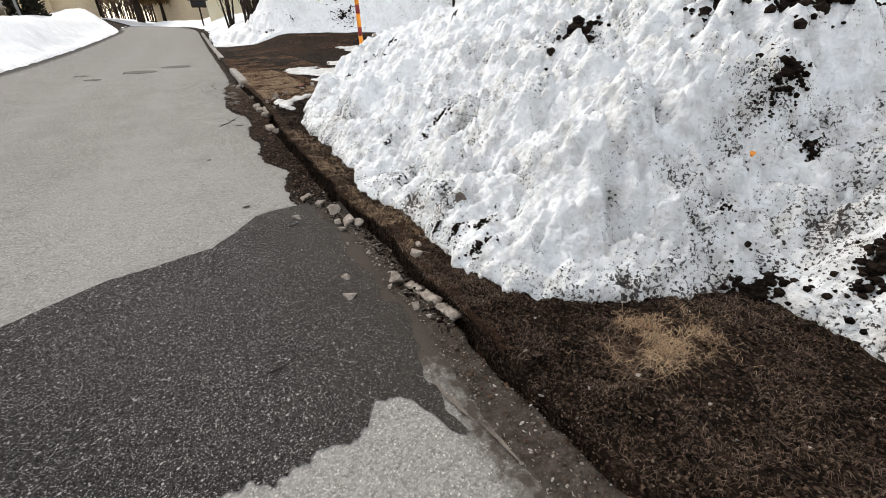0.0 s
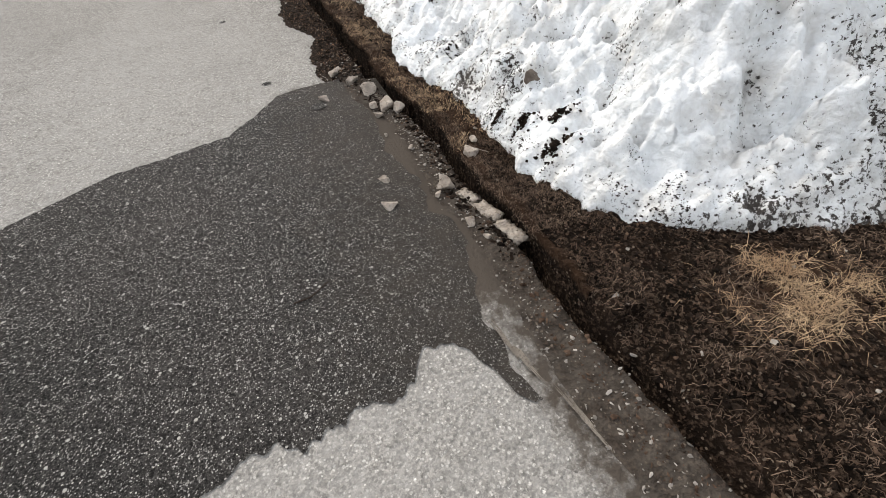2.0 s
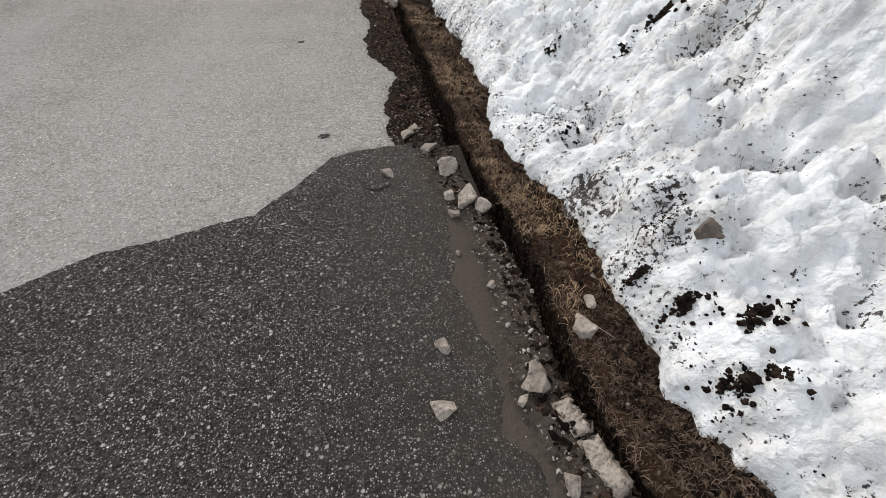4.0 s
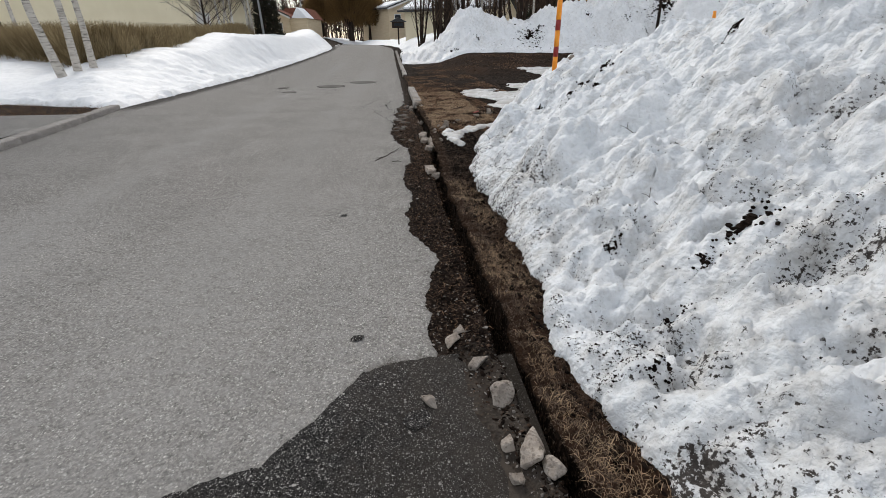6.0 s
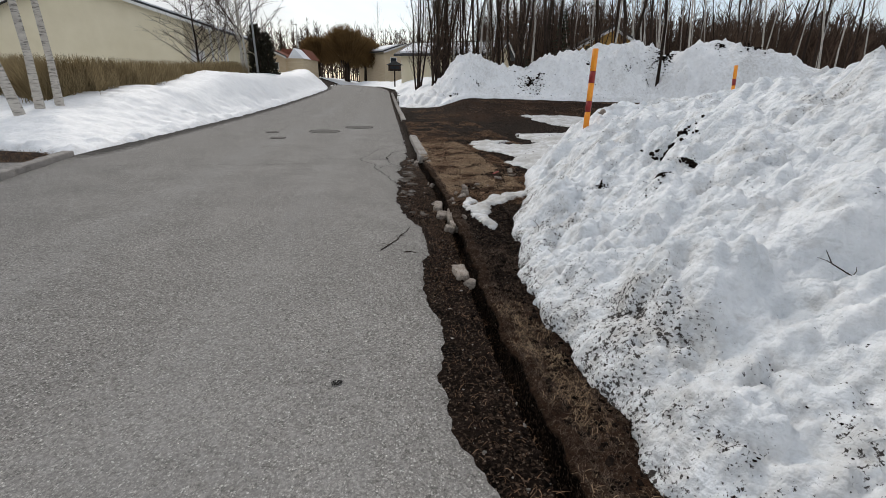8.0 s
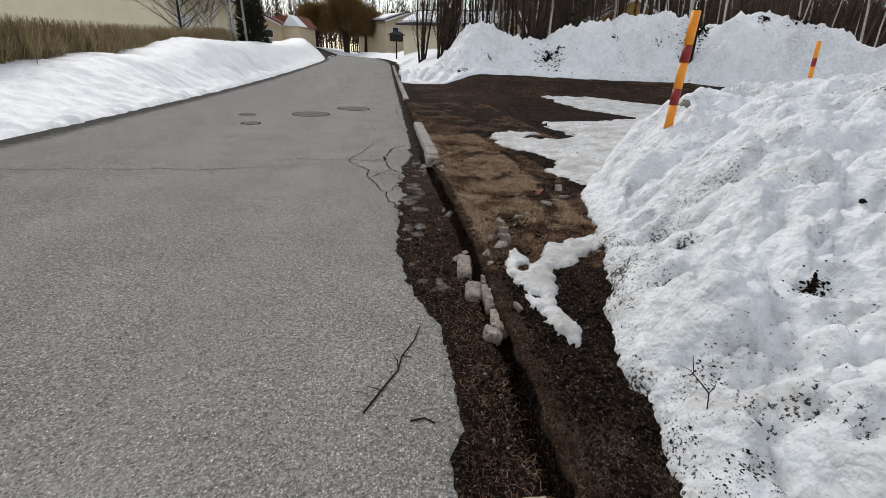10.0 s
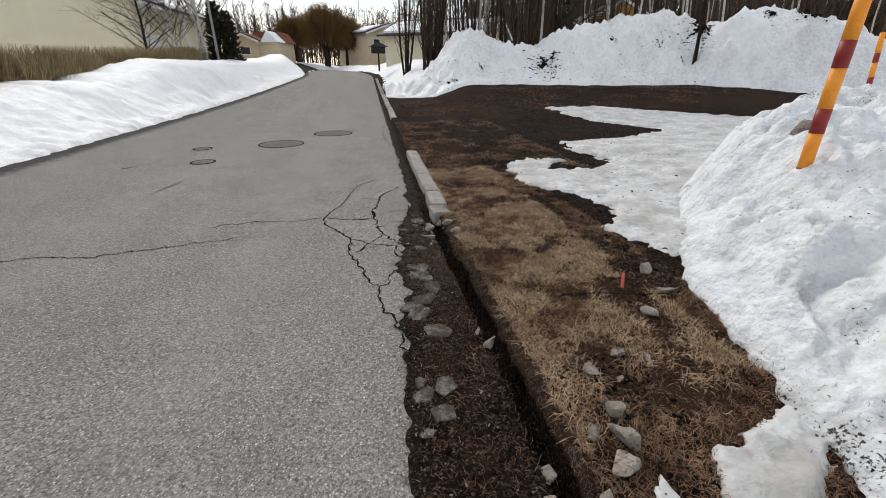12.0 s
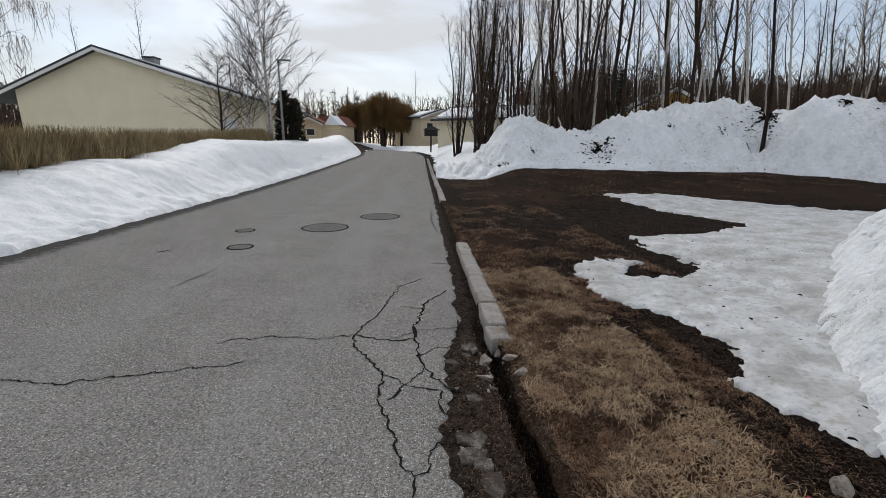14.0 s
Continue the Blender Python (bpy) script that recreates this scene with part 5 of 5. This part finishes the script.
# ---- trees ----
def bare_tree(name, height, r0, seed, trunk_mat, twig_mat, label, spread=0.22, branches=34, twigs=9, rise=0.9, droop=0.0, stems=1, start=0.28, twig_len=0.9, hang=0, twig_r=0.006):
    """A leafless tree: tapered trunk, limbs and fine twigs."""
    r = random.Random(seed)
    t = thing(name, Matrix.Identity(4), label, "tree")
    TV, TF, CV, CF = [], [], [], []
    for s in range(stems):
        lean = Vector((r.uniform(-1, 1), r.uniform(-1, 1), 0)) * (0.04 if stems == 1 else 0.16)
        foot = Vector((r.uniform(-1, 1), r.uniform(-1, 1), 0)) * (0.0 if stems == 1 else r0 * 3)
        h = height * r.uniform(0.8, 1.0) if stems > 1 else height
        pts, rad = [], []
        for i in range(9):
            u = i / 8
            pts.append(foot + lean * h * u + Vector((0.03 * h * noise.noise((u * 2.5, seed, s)), 0.03 * h * noise.noise((seed, u * 2.5, s)), h * u)))
            rad.append(r0 * (1.25 if i == 0 else 1) * (1 - u) ** 0.8 * (1 if stems == 1 else 0.7) + 0.006)
        tube(TV, TF, pts, rad, 9)
        for b in range(branches):
            u = start + (0.97 - start) * (b + r.random()) / branches
            k = min(7, int(u * 8))
            o = pts[k].lerp(pts[k + 1], u * 8 - k)
            w = b * 2.4 + r.uniform(-0.5, 0.5)
            up = rise * r.uniform(0.75, 1.2)
            n = height * spread * (1.15 - u) * r.uniform(0.6, 1.15) + 0.4
            d = Vector((math.cos(w) * math.cos(up), math.sin(w) * math.cos(up), math.sin(up)))
            q, line = o.copy(), [o.copy()]
            for i in range(4):
                d = (d + Vector((r.uniform(-0.16, 0.16), r.uniform(-0.16, 0.16), 0.10 - droop * (i / 2)))).normalized()
                q = q + d * n / 4
                line.append(q.copy())
            rb = max(0.009, rad[k] * 0.34)
            tube(CV, CF, line, [rb, rb * 0.8, rb * 0.58, rb * 0.38, 0.004], 4)
            for c in range(twigs):
                i = r.randint(1, 3)
                p = line[i].lerp(line[i + 1], r.random())
                v = (line[i + 1] - line[i]).normalized() + Vector((r.uniform(-1.1, 1.1), r.uniform(-1.1, 1.1), r.uniform(-0.5, 0.6) - droop))
                v = v.normalized() * twig_len * r.uniform(0.4, 1.1)
                mid = p + v * 0.5 + Vector((r.uniform(-0.05, 0.05), r.uniform(-0.05, 0.05), 0.03))
                end = p + v - Vector((0, 0, droop * twig_len * 0.5))
                tube(CV, CF, [p, mid, end], [twig_r, twig_r * 0.75, twig_r * 0.3], 3)
                for e in range(hang):
                    a = mid.lerp(end, r.random())
                    tube(CV, CF, [a, a + Vector((r.uniform(-0.12, 0.12), r.uniform(-0.12, 0.12), -0.5)), a + Vector((r.uniform(-0.2, 0.2), r.uniform(-0.2, 0.2), -r.uniform(0.7, 1.5)))], [0.007, 0.006, 0.004], 3)
    mesh_of("trunk", TV, TF, trunk_mat, t)
    mesh_of("crown", CV, CF, twig_mat, t)
    return t


def plant(t, x, y, z=None, turn=0.0, size=1.0, lean=0.0):
    m = pose(x, y, (land_z(x, y) if z is None else z) - 0.05, 0, lean, 0) @ pose(0, 0, 0, 0, 0, turn) @ Matrix.Scale(size, 4)
    return copy_thing(t, m)


def settle(t, x, y, z=None, turn=0.0, size=1.0):
    t.matrix_basis = pose(x, y, (land_z(x, y) if z is None else z) - 0.05, 0, 0, turn) @ Matrix.Scale(size, 4)
    return t


dark_kinds = [bare_tree("tree", 13 + i, 0.062 + 0.018 * i, 50 + i, bark, twig_brown, "tall thin leafless tree with dark bark", spread=0.19 + 0.03 * (i % 3), branches=22, twigs=7, rise=0.85 + 0.07 * i, start=0.3, twig_r=0.0042) for i in range(4)]
pale_kinds = [bare_tree("birch_tree", 14 + i, 0.055 + 0.01 * i, 70 + i, birch_bark, birch_twig, "slender leafless birch with white bark", spread=0.15, branches=24, twigs=8, rise=1.0, start=0.38, twig_r=0.005) for i in range(2)]
thicket_kinds = [bare_tree("tree", 9.5 + i, 0.10, 90 + i, bark, twig_brown, "leafless thicket tree with several dark stems", spread=0.2, branches=22, twigs=9, rise=1.1, stems=5, start=0.12, twig_len=0.8, twig_r=0.005) for i in range(2)]
sapling = bare_tree("tree", 6.0, 0.05, 99, bark, twig_brown, "thin leafless sapling at the wood's edge", spread=0.2, branches=24, twigs=8, rise=1.0, start=0.15, twig_len=0.6, twig_r=0.006)
r = random.Random(17)
spots = []
used = set()
for n in range(2400):
    x, y = r.uniform(2.5, 40), r.uniform(29.2, 56)
    if x > 19 and r.random() < 0.4:
        continue
    if min([math.hypot(x - a, y - b) for a, b in spots] or [9]) < (1.15 if y < 38 else 1.5):
        continue
    if abs(x - 17.5) < 4.5 and 39 < y < 50 or abs(x - 12.0) < 4 and 46 < y < 56 or (x < 5 and y > 40):
        continue
    spots.append((x, y))
    if len(spots) >= 104:
        break
for n, (x, y) in enumerate(spots):
    if n % 4 == 1 or (x > 18 and n % 2):
        k = pale_kinds[n % 2]
    elif n % 7 == 3:
        k = sapling
    elif x < 6.5 and y < 37 or n % 9 == 0:
        k = thicket_kinds[n % 2]
    else:
        k = dark_kinds[n % 4]
    if k in used:
        plant(k, x, y, None, r.uniform(0, 360), r.uniform(0.8, 1.15), r.gauss(-3.0 - 0.4 * min(x - 6, 14), 2.2) if x > 6 else r.gauss(0, 1.5))
    else:
        settle(k, x, y, None, r.uniform(0, 360))
        used.add(k)
for x, y, s in ((2.6, 31.5, 1.0), (3.3, 32.6, 0.95), (4.4, 31.4, 0.9), (1.9, 36.0, 0.9)):
    plant(thicket_kinds[int(x * 10) % 2], x, y, None, x * 77, s)
for n in range(34):
    x, y = r.uniform(4, 26), r.uniform(29, 38)
    plant(thicket_kinds[n % 2] if n % 3 else sapling, x, y, None, n * 53, r.uniform(0.35, 0.6))
plant(dark_kinds[1], 13.4, 25.6, far_z(13.4, 25.6) - 0.2, 30, 0.85, -5)
plant(pale_kinds[1], 8.0, 30.2, None, 10, 1.0)
plant(pale_kinds[0], 12.5, 29.0, None, 80, 1.0)

weeping = bare_tree("birch_tree", 11.5, 0.085, 131, birch_bark, birch_twig, "white-barked birch with hanging leafless twigs in the snow", spread=0.30, branches=26, twigs=7, rise=0.75, droop=0.22, start=0.3, twig_len=1.1, hang=6)
settle(weeping, -8.95, 15.3, 0.4, 20)
plant(weeping, -8.9, 15.85, 0.4, 150, 0.95)
plant(weeping, -8.75, 16.3, 0.4, 260, 0.9)
plant(weeping, -19.4, 28.8, 0.6, 200, 1.0)
yard_tree = bare_tree("birch_tree", 9.5, 0.10, 141, birch_bark, birch_twig, "leafless birch with several stems by the hedge", spread=0.42, branches=26, twigs=14, rise=0.7, stems=3, start=0.2, twig_len=0.9, twig_r=0.010)
settle(yard_tree, -10.3, 38.0, 0.9, 0, 1.2)
plant(yard_tree, -12.8, 40.5, 0.9, 120, 0.7)
low_tree = bare_tree("tree", 6.0, 0.10, 151, bark, birch_twig, "low spreading leafless tree beside the house", spread=0.55, branches=34, twigs=22, rise=0.5, droop=0.1, start=0.12, twig_len=0.9, twig_r=0.009)
settle(low_tree, -13.0, 37.0, 0.9, 40, 0.95)
for x, y, s, w in ((-26, 70, 1.0, 0), (-34, 64, 1.1, 80), (-45, 70, 1.2, 130), (-20, 82, 1.0, 210), (6, 90, 0.9, 99), (-2, 98, 1.0, 40), (10, 75, 0.8, 10), (5, 64, 0.8, 40), (7, 58, 0.85, 140)):
    plant(dark_kinds[int(abs(x)) % 4], x, y, 1.0, w, s)


def conifer(name, height, radius, seed, mat, label, rounded=False, whorls=22):
    """Trunk with drooping sprays of needles; rounded for a clipped thuja."""
    r = random.Random(seed)
    t = thing(name, Matrix.Identity(4), label, "tree")
    V, F = [], []
    tube(V, F, [Vector((0, 0, 0)), Vector((0, 0, height * 0.6)), Vector((0, 0, height))], [radius * 0.09 + 0.04, radius * 0.05 + 0.02, 0.01], 7)
    mesh_of("trunk", V, F, bark, t)
    V, F = [], []
    for w in range(whorls):
        u = (w + 0.5) / whorls
        rr = radius * ((1 - u) ** (0.45 if rounded else 0.9)) * (min(1, 0.7 + 3 * u) if rounded else 1)
        for b in range(13):
            a = r.uniform(0, 2 * math.pi)
            n = rr * r.uniform(0.75, 1.1)
            o, d = Vector((0, 0, height * (u * 0.94 + 0.04))), Vector((math.cos(a), math.sin(a), 0.5 if rounded else -0.25))
            side = Vector((-math.sin(a), math.cos(a), 0))
            for k in range(6):
                p = o + d * n * (0.35 + 0.65 * (k + r.random()) / 6)
                L = (0.10 + 0.12 * radius) * r.uniform(0.7, 1.3)
                q = (d + side * r.uniform(-1.2, 1.2) + Vector((0, 0, (0.9 if rounded else -0.3) * r.random()))).normalized() * L
                s2 = q.cross(Vector((r.uniform(-1, 1), r.uniform(-1, 1), 1))).normalized() * L * 0.32
                i = len(V)
                V += [p - s2 * 0.4, p + s2 * 0.4, p + q * 0.6 + s2, p + q * 0.6 - s2, p + q]
                F += [(i, i + 1, i + 2, i + 3), (i + 3, i + 2, i + 4)]
    mesh_of("crown", V, F, mat, t, smooth=False)
    return t


thuja = conifer("thuja", 4.2, 0.8, 5, thuja_green, "dark dense thuja with a rounded top", True, 26)
settle(thuja, -9.6, 38.8, 0.8)
plant(thuja, -8.9, 38.7, 0.8, 90, 0.88)
spruce = conifer("spruce_tree", 9.0, 1.9, 6, needles, "dark green spruce among bare trees", False, 26)
settle(spruce, 12.5, 37.0, None, 0, 0.62)
for x, y, s in ((9.5, 36.0, 0.5), (10.8, 33.5, 0.45), (13.4, 34.5, 0.55), (8.8, 33.0, 0.4), (14.6, 36.5, 0.7), (7.6, 38.5, 0.5), (1.5, 118, 1.5), (-40, 84, 1.3), (-34, 88, 1.4), (-29, 96, 1.2), (-46, 75, 1.1), (16, 38, 0.6), (-22, 105, 1.2), (-18, 108, 1.0), (30, 72, 1.25), (37, 70, 1.3), (44, 74, 1.3), (50, 69, 1.35), (57, 73, 1.3), (63, 70, 1.35), (25, 69, 1.2), (70, 75, 1.4)):
    plant(spruce, x, y, None, x * 31, s)


def willow(x, y, z, size, seed, label):
    """A clipped willow: short trunk and a dome of upright brown twigs."""
    r = random.Random(seed)
    t = thing("willow_tree", pose(x, y, z), label, "tree", "round willows at the bend")
    V, F = [], []
    tube(V, F, [Vector((0, 0, -0.3)), Vector((0.05, 0, size * 0.25)), Vector((0, 0.1, size * 0.5))], [size * 0.06, size * 0.05, size * 0.035], 8)
    for n in range(9):
        a = n * 2.4
        e = Vector((math.cos(a) * size * 0.3, math.sin(a) * size * 0.3, size * r.uniform(0.5, 0.72)))
        tube(V, F, [Vector((0, 0, size * r.uniform(0.18, 0.34))), e * 0.5 + Vector((0, 0, size * 0.14)), e], [size * 0.025, size * 0.018, size * 0.008], 5)
    mesh_of("trunk", V, F, bark, t)
    V, F = [], []
    for n in range(6000):
        a, c = r.uniform(0, 2 * math.pi), math.acos(1 - 1.35 * r.random())
        d = Vector((math.cos(a) * math.sin(c), math.sin(a) * math.sin(c), math.cos(c)))
        lump = 1 + 0.2 * noise.noise(d * 2.8 + Vector((seed, 0, 0)))
        e = Vector((0, 0, size * 0.52)) + Vector((d.x * 0.52, d.y * 0.52, d.z * 0.46)) * size * lump * r.uniform(0.62, 1.0)
        o = e - Vector((d.x * 0.5, d.y * 0.5, 0.6 * r.uniform(0.3, 1.1))) * size * 0.2
        w = Vector((r.gauss(0, 1), r.gauss(0, 1), r.gauss(0, 0.6))) * size * 0.02
        tube(V, F, [o, o.lerp(e, 0.5) + w, e + w * 0.6], [0.03, 0.024, 0.012], 3)
    mesh_of("crown", V, F, willow_twig, t)
    return t


willow(-6.3, 78, land_z(-6.3, 78) + 0.6, 8.2, 3, "large round willow with a dome of brown twigs")
willow(-3.4, 80, land_z(-3.4, 80) + 0.6, 6.8, 5, "round willow with a dome of brown twigs")
willow(-10.9, 79, land_z(-10.9, 79) + 0.6, 5.8, 4, "smaller round willow with brown twigs")


# ---- hedge ----
def hedge(points, count, height, label, seed):
    r = random.Random(seed)
    V, F = [], []
    for n in range(count):
        u = r.random() * (len(points) - 1)
        k = int(u)
        (x0, y0), (x1, y1) = points[k], points[k + 1]
        x, y = x0 + (x1 - x0) * (u - k) + r.gauss(0, 0.22), y0 + (y1 - y0) * (u - k) + r.gauss(0, 0.22)
        z = land_z(x, y) + 0.1
        h = height * r.uniform(0.82, 1.08)
        lean = Vector((r.gauss(0, 0.12), r.gauss(0, 0.12), 0))
        fork = Vector((x, y, z)) + lean * 0.5 + Vector((0, 0, h * r.uniform(0.3, 0.5)))
        tube(V, F, [Vector((x, y, z - 0.1)), fork], [0.010, 0.008], 3)
        for b in range(14):
            e = Vector((x, y, z)) + lean * 1.4 + Vector((r.gauss(0, 0.16), r.gauss(0, 0.16), h * r.uniform(0.8, 1.05)))
            tube(V, F, [fork, fork.lerp(e, 0.5) + Vector((r.gauss(0, 0.06), r.gauss(0, 0.06), 0)), e], [0.007, 0.006, 0.003], 3)
    return tagged(mesh_of("hedge", V, F, hedge_twig), label, "hedge")


hedge([(-9.3, 17.4), (-9.4, 21), (-9.7, 27), (-10.2, 33), (-10.9, 38)], 1800, 1.5, "long clipped leafless hedge of brown twigs in snow", 8)
hedge([(-9.4, 17.6), (-16, 23.5), (-24, 30), (-34, 37)], 1500, 1.5, "clipped leafless hedge of brown twigs in snow", 9)


# ---- houses ----
def window(parent, x0, x1, z0, z1, y, mat=white_board):
    w = new("window")
    w.parent = parent
    for a in ((x0, x1, z1 - 0.08, z1), (x0, x1, z0, z0 + 0.08), (x0, x0 + 0.08, z0 + 0.08, z1 - 0.08), (x1 - 0.08, x1, z0 + 0.08, z1 - 0.08)):
        slab_part("frame", (a[0], a[1], y - 0.05, y + 0.02, a[2], a[3]), mat, w)
    slab_part("pane", (x0 + 0.08, x1 - 0.08, y - 0.01, y + 0.01, z0 + 0.08, z1 - 0.08), pane_dark, w)
    return w


def house(x, y, z, turn, wall, left, right, ridge, eave_z, ridge_z, depth, over, wall_mat, roof_mat, label, snow_side=0, verge=white_board):
    """Gable towards -y at local y=0; left and right are wall faces, over is the eaves' reach on each side."""
    t = thing("house", pose(x, y, z, 0, 0, turn), label, "house")
    el, er = eave_z if isinstance(eave_z, tuple) else (eave_z, eave_z)
    sl = (ridge_z - el) / (ridge - (left - over[0]))
    sr = (ridge_z - er) / ((right + over[1]) - ridge)
    zl, zr = ridge_z - sl * (ridge - left), ridge_z - sr * (right - ridge)
    wall_ob = prism("wall", [(left, -2.0), (right, -2.0), (right, zr), (ridge, ridge_z), (left, zl)], 0.0, depth, wall_mat, t)
    for name, a, b in (("roof", left - over[0], 0), ("roof", right + over[1], 1)):
        zz = er if b else el
        prism(name, [(a, zz), (ridge, ridge_z), (ridge, ridge_z + 0.18), (a, zz + 0.18)], -0.6, depth + 0.6, roof_mat, t)
        prism("bargeboard", [(a, zz - 0.12), (ridge, ridge_z - 0.12), (ridge, ridge_z + 0.1), (a, zz + 0.1)], -0.66, -0.603, verge, t)
        prism("verge_strip", [(a, zz + 0.103), (ridge, ridge_z + 0.103), (ridge, ridge_z + 0.25), (a, zz + 0.25)], -0.68, -0.603, dark_roof, t)
        if snow_side and b == (snow_side > 0):
            prism("roof_snow", [(a * 0.93 + ridge * 0.07, zz + 0.19 + 0.07 * (ridge_z - zz)), (ridge * 0.75 + a * 0.25, ridge_z * 0.75 + zz * 0.25 + 0.19), (ridge * 0.75 + a * 0.25, ridge_z * 0.75 + zz * 0.25 + 0.33), (a * 0.93 + ridge * 0.07, zz + 0.36 + 0.07 * (ridge_z - zz))], 0.2, depth, clean_snow, t)
    return t


big = house(-23.6, 44.0, 0.95, 0, cream_wall, -7.4, 7.2, -0.87, (3.3, 4.0), 7.15, 20, (2.0, 2.4), cream_wall, dark_roof, "long cream rendered house with a wide dark gable roof", 1)
slab_part("chimney", (1.1, 1.9, 2, 2.8, 6.2, 7.05), metal_grey, big, "low sheet metal roof vent")
slab_part("vent_cap", (1.0, 2.0, 1.9, 2.9, 7.053, 7.15), dark_roof, big)
for k in range(3):
    slab_part("porch_post", (7.5 + 0.55 * k, 7.62 + 0.55 * k, 1.0 + 2 * k, 1.12 + 2 * k, -0.4, 4.75 - 0.16 * k), white_board, big)
slab_part("porch_panel", (7.203, 7.25, 0.6, 3.6, 0.2, 2.6), white_board, big)

red_house = house(-14.65, 66, 2.1, -8, yellow_wall, -1.5, 1.5, 0, 1.9, 2.7, 9, (0.35, 0.35), yellow_wall, red_roof, "low pale house with a red-brown tiled roof", 0)
slab_part("annexe", (1.503, 3.7, 0.4, 7, -2.0, 1.9), yellow_wall, red_house, "pale yellow annexe")
prism("annexe_roof", [(-0.8, 2.2), (3.95, 1.9), (2.9, 3.2), (0.2, 3.2)], 3.0, 7.4, red_roof, red_house)
prism("annexe_snow", [(1.9, 1.903), (3.95, 1.903), (2.75, 3.1)], -0.1, 2.99, clean_snow, red_house)
window(red_house, -0.6, 0.6, 0.5, 1.4, -0.02)

far_house = house(-0.35, 75, 2.6, 32, yellow_wall, 0, 7, 3.5, 3.0, 4.3, 8, (0.5, 0.5), yellow_wall, dark_roof, "pale yellow house with snow on its low roof", -1)
window(far_house, 1.0, 2.2, 1.3, 2.4, -0.02)
slab_part("garage_door", (3.0, 5.4, -0.05, -0.003, 0.0, 2.2), white_board, far_house)
ochre_house = house(18.4, 41, 1.3, -12, ochre_wall, -2.4, 2.4, 0, 3.0, 4.6, 9, (0.6, 0.6), ochre_wall, dark_roof, "ochre wooden house half hidden by bare trees", 1)
window(ochre_house, -1.9, -0.7, 1.2, 2.4, -0.02)
window(ochre_house, 0.7, 1.9, 1.2, 2.4, -0.02)
hidden_house = house(12, 52, 1.4, 60, yellow_wall, -4, 4, 0, 2.6, 4.2, 10, (0.6, 0.6), cream_wall, dark_roof, "low house with a snowy roof behind the trees", -1)
shed = house(-33.5, 36, 0.9, 5, cream_wall, -2.2, 2.2, 0, 2.0, 2.9, 5, (0.4, 0.4), cream_wall, dark_roof, "small shed with snow on its roof behind the hedge", 1)


# ---- street furniture ----
def street_lamp(x, y, z, h, turn, label):
    t = thing("street_lamp", pose(x, y, z, 0, 0, turn), label, "street lamp", "street lamps")
    V, F = [], []
    tube(V, F, [Vector((0, 0, -0.3)), Vector((0, 0, 1.2)), Vector((0, 0, h))], [0.085, 0.08, 0.045], 12, True)
    mesh_of("pole", V, F, metal_grey, t)
    bm = bmesh.new()
    slab(bm, -0.12, 0.75, -0.13, 0.13, h, h + 0.09, 0.03)
    part("lamp_head", bm, metal_grey, t, "flat grey lamp head")
    slab_part("lens", (0.2, 0.68, -0.09, 0.09, h - 0.012, h - 0.001), white_board, t)
    slab_part("collar", (-0.07, 0.07, -0.07, 0.07, h - 0.12, h - 0.013), dark_roof, t)
    return t


street_lamp(-9.3, 37.2, 0.7, 5.8, 8, "slim grey street lamp behind the snow bank")
street_lamp(-13.2, 76, 1.0, 8.0, 185, "slim grey street lamp by the far houses")
box_post = thing("mailbox_stand", pose(0.42, 46, 1.2, 0, 0, 5), "roofed mailbox stand on a dark post in snow", "mailbox")
slab_part("post", (-0.06, 0.06, -0.06, 0.06, -0.2, 1.15), bark, box_post)
slab_part("box", (-0.55, 0.55, -0.25, 0.25, 1.15, 1.65), bark, box_post, bevel=0.02)
slab_part("mail_slot", (-0.4, 0.4, -0.27, -0.253, 1.3, 1.55), pane_dark, box_post)
prism("roof", [(-0.75, 1.65), (0.75, 1.65), (0, 2.0)], -0.4, 0.4, dark_roof, box_post)


# ---- far woods ----
def woods(x0, x1, y0, y1, count, h0, h1, mat, label, seed, z0=0.8):
    """Distant trees as slim ragged plumes of branches on stems."""
    r = random.Random(seed)
    V, F = [], []
    for _ in range(count):
        x, y = r.uniform(x0, x1), r.uniform(y0, y1)
        h = r.uniform(h0, h1)
        z = z0 + 0.02 * (y - y0)
        tube(V, F, [Vector((x, y, z)), Vector((x + r.uniform(-0.4, 0.4), y, z + h * 0.6)), Vector((x + r.uniform(-0.6, 0.6), y, z + h))], [0.13, 0.09, 0.02], 3)
        for b in range(24):
            u = r.uniform(0.15, 0.95)
            p = Vector((x, y, z + h * u))
            a = r.uniform(0, 6.28)
            n = (1.1 - u) * h * 0.25 + 0.3
            q = p + Vector((math.cos(a) * n * 0.7, math.sin(a) * n * 0.7, n * r.uniform(0.4, 1.1)))
            tube(V, F, [p, p.lerp(q, 0.5) + Vector((0, 0, 0.1)), q], [0.05, 0.04, 0.012], 3)
    return tagged(mesh_of("distant_trees", V, F, mat), label, "woods", kind="stuff")


woods(14, 110, 58, 80, 1300, 8.5, 11.5, far_wood, "brown leafless woods on the rise", 61)
woods(36, 80, 42, 60, 380, 6, 8.5, far_wood, "brown leafless woods on the rise", 63)
woods(-95, 14, 105, 125, 700, 8, 13, far_wood, "distant leafless woods behind the houses", 62)
woods(-70, -34, 50, 70, 200, 5, 8, far_wood, "leafless trees behind the house", 64)
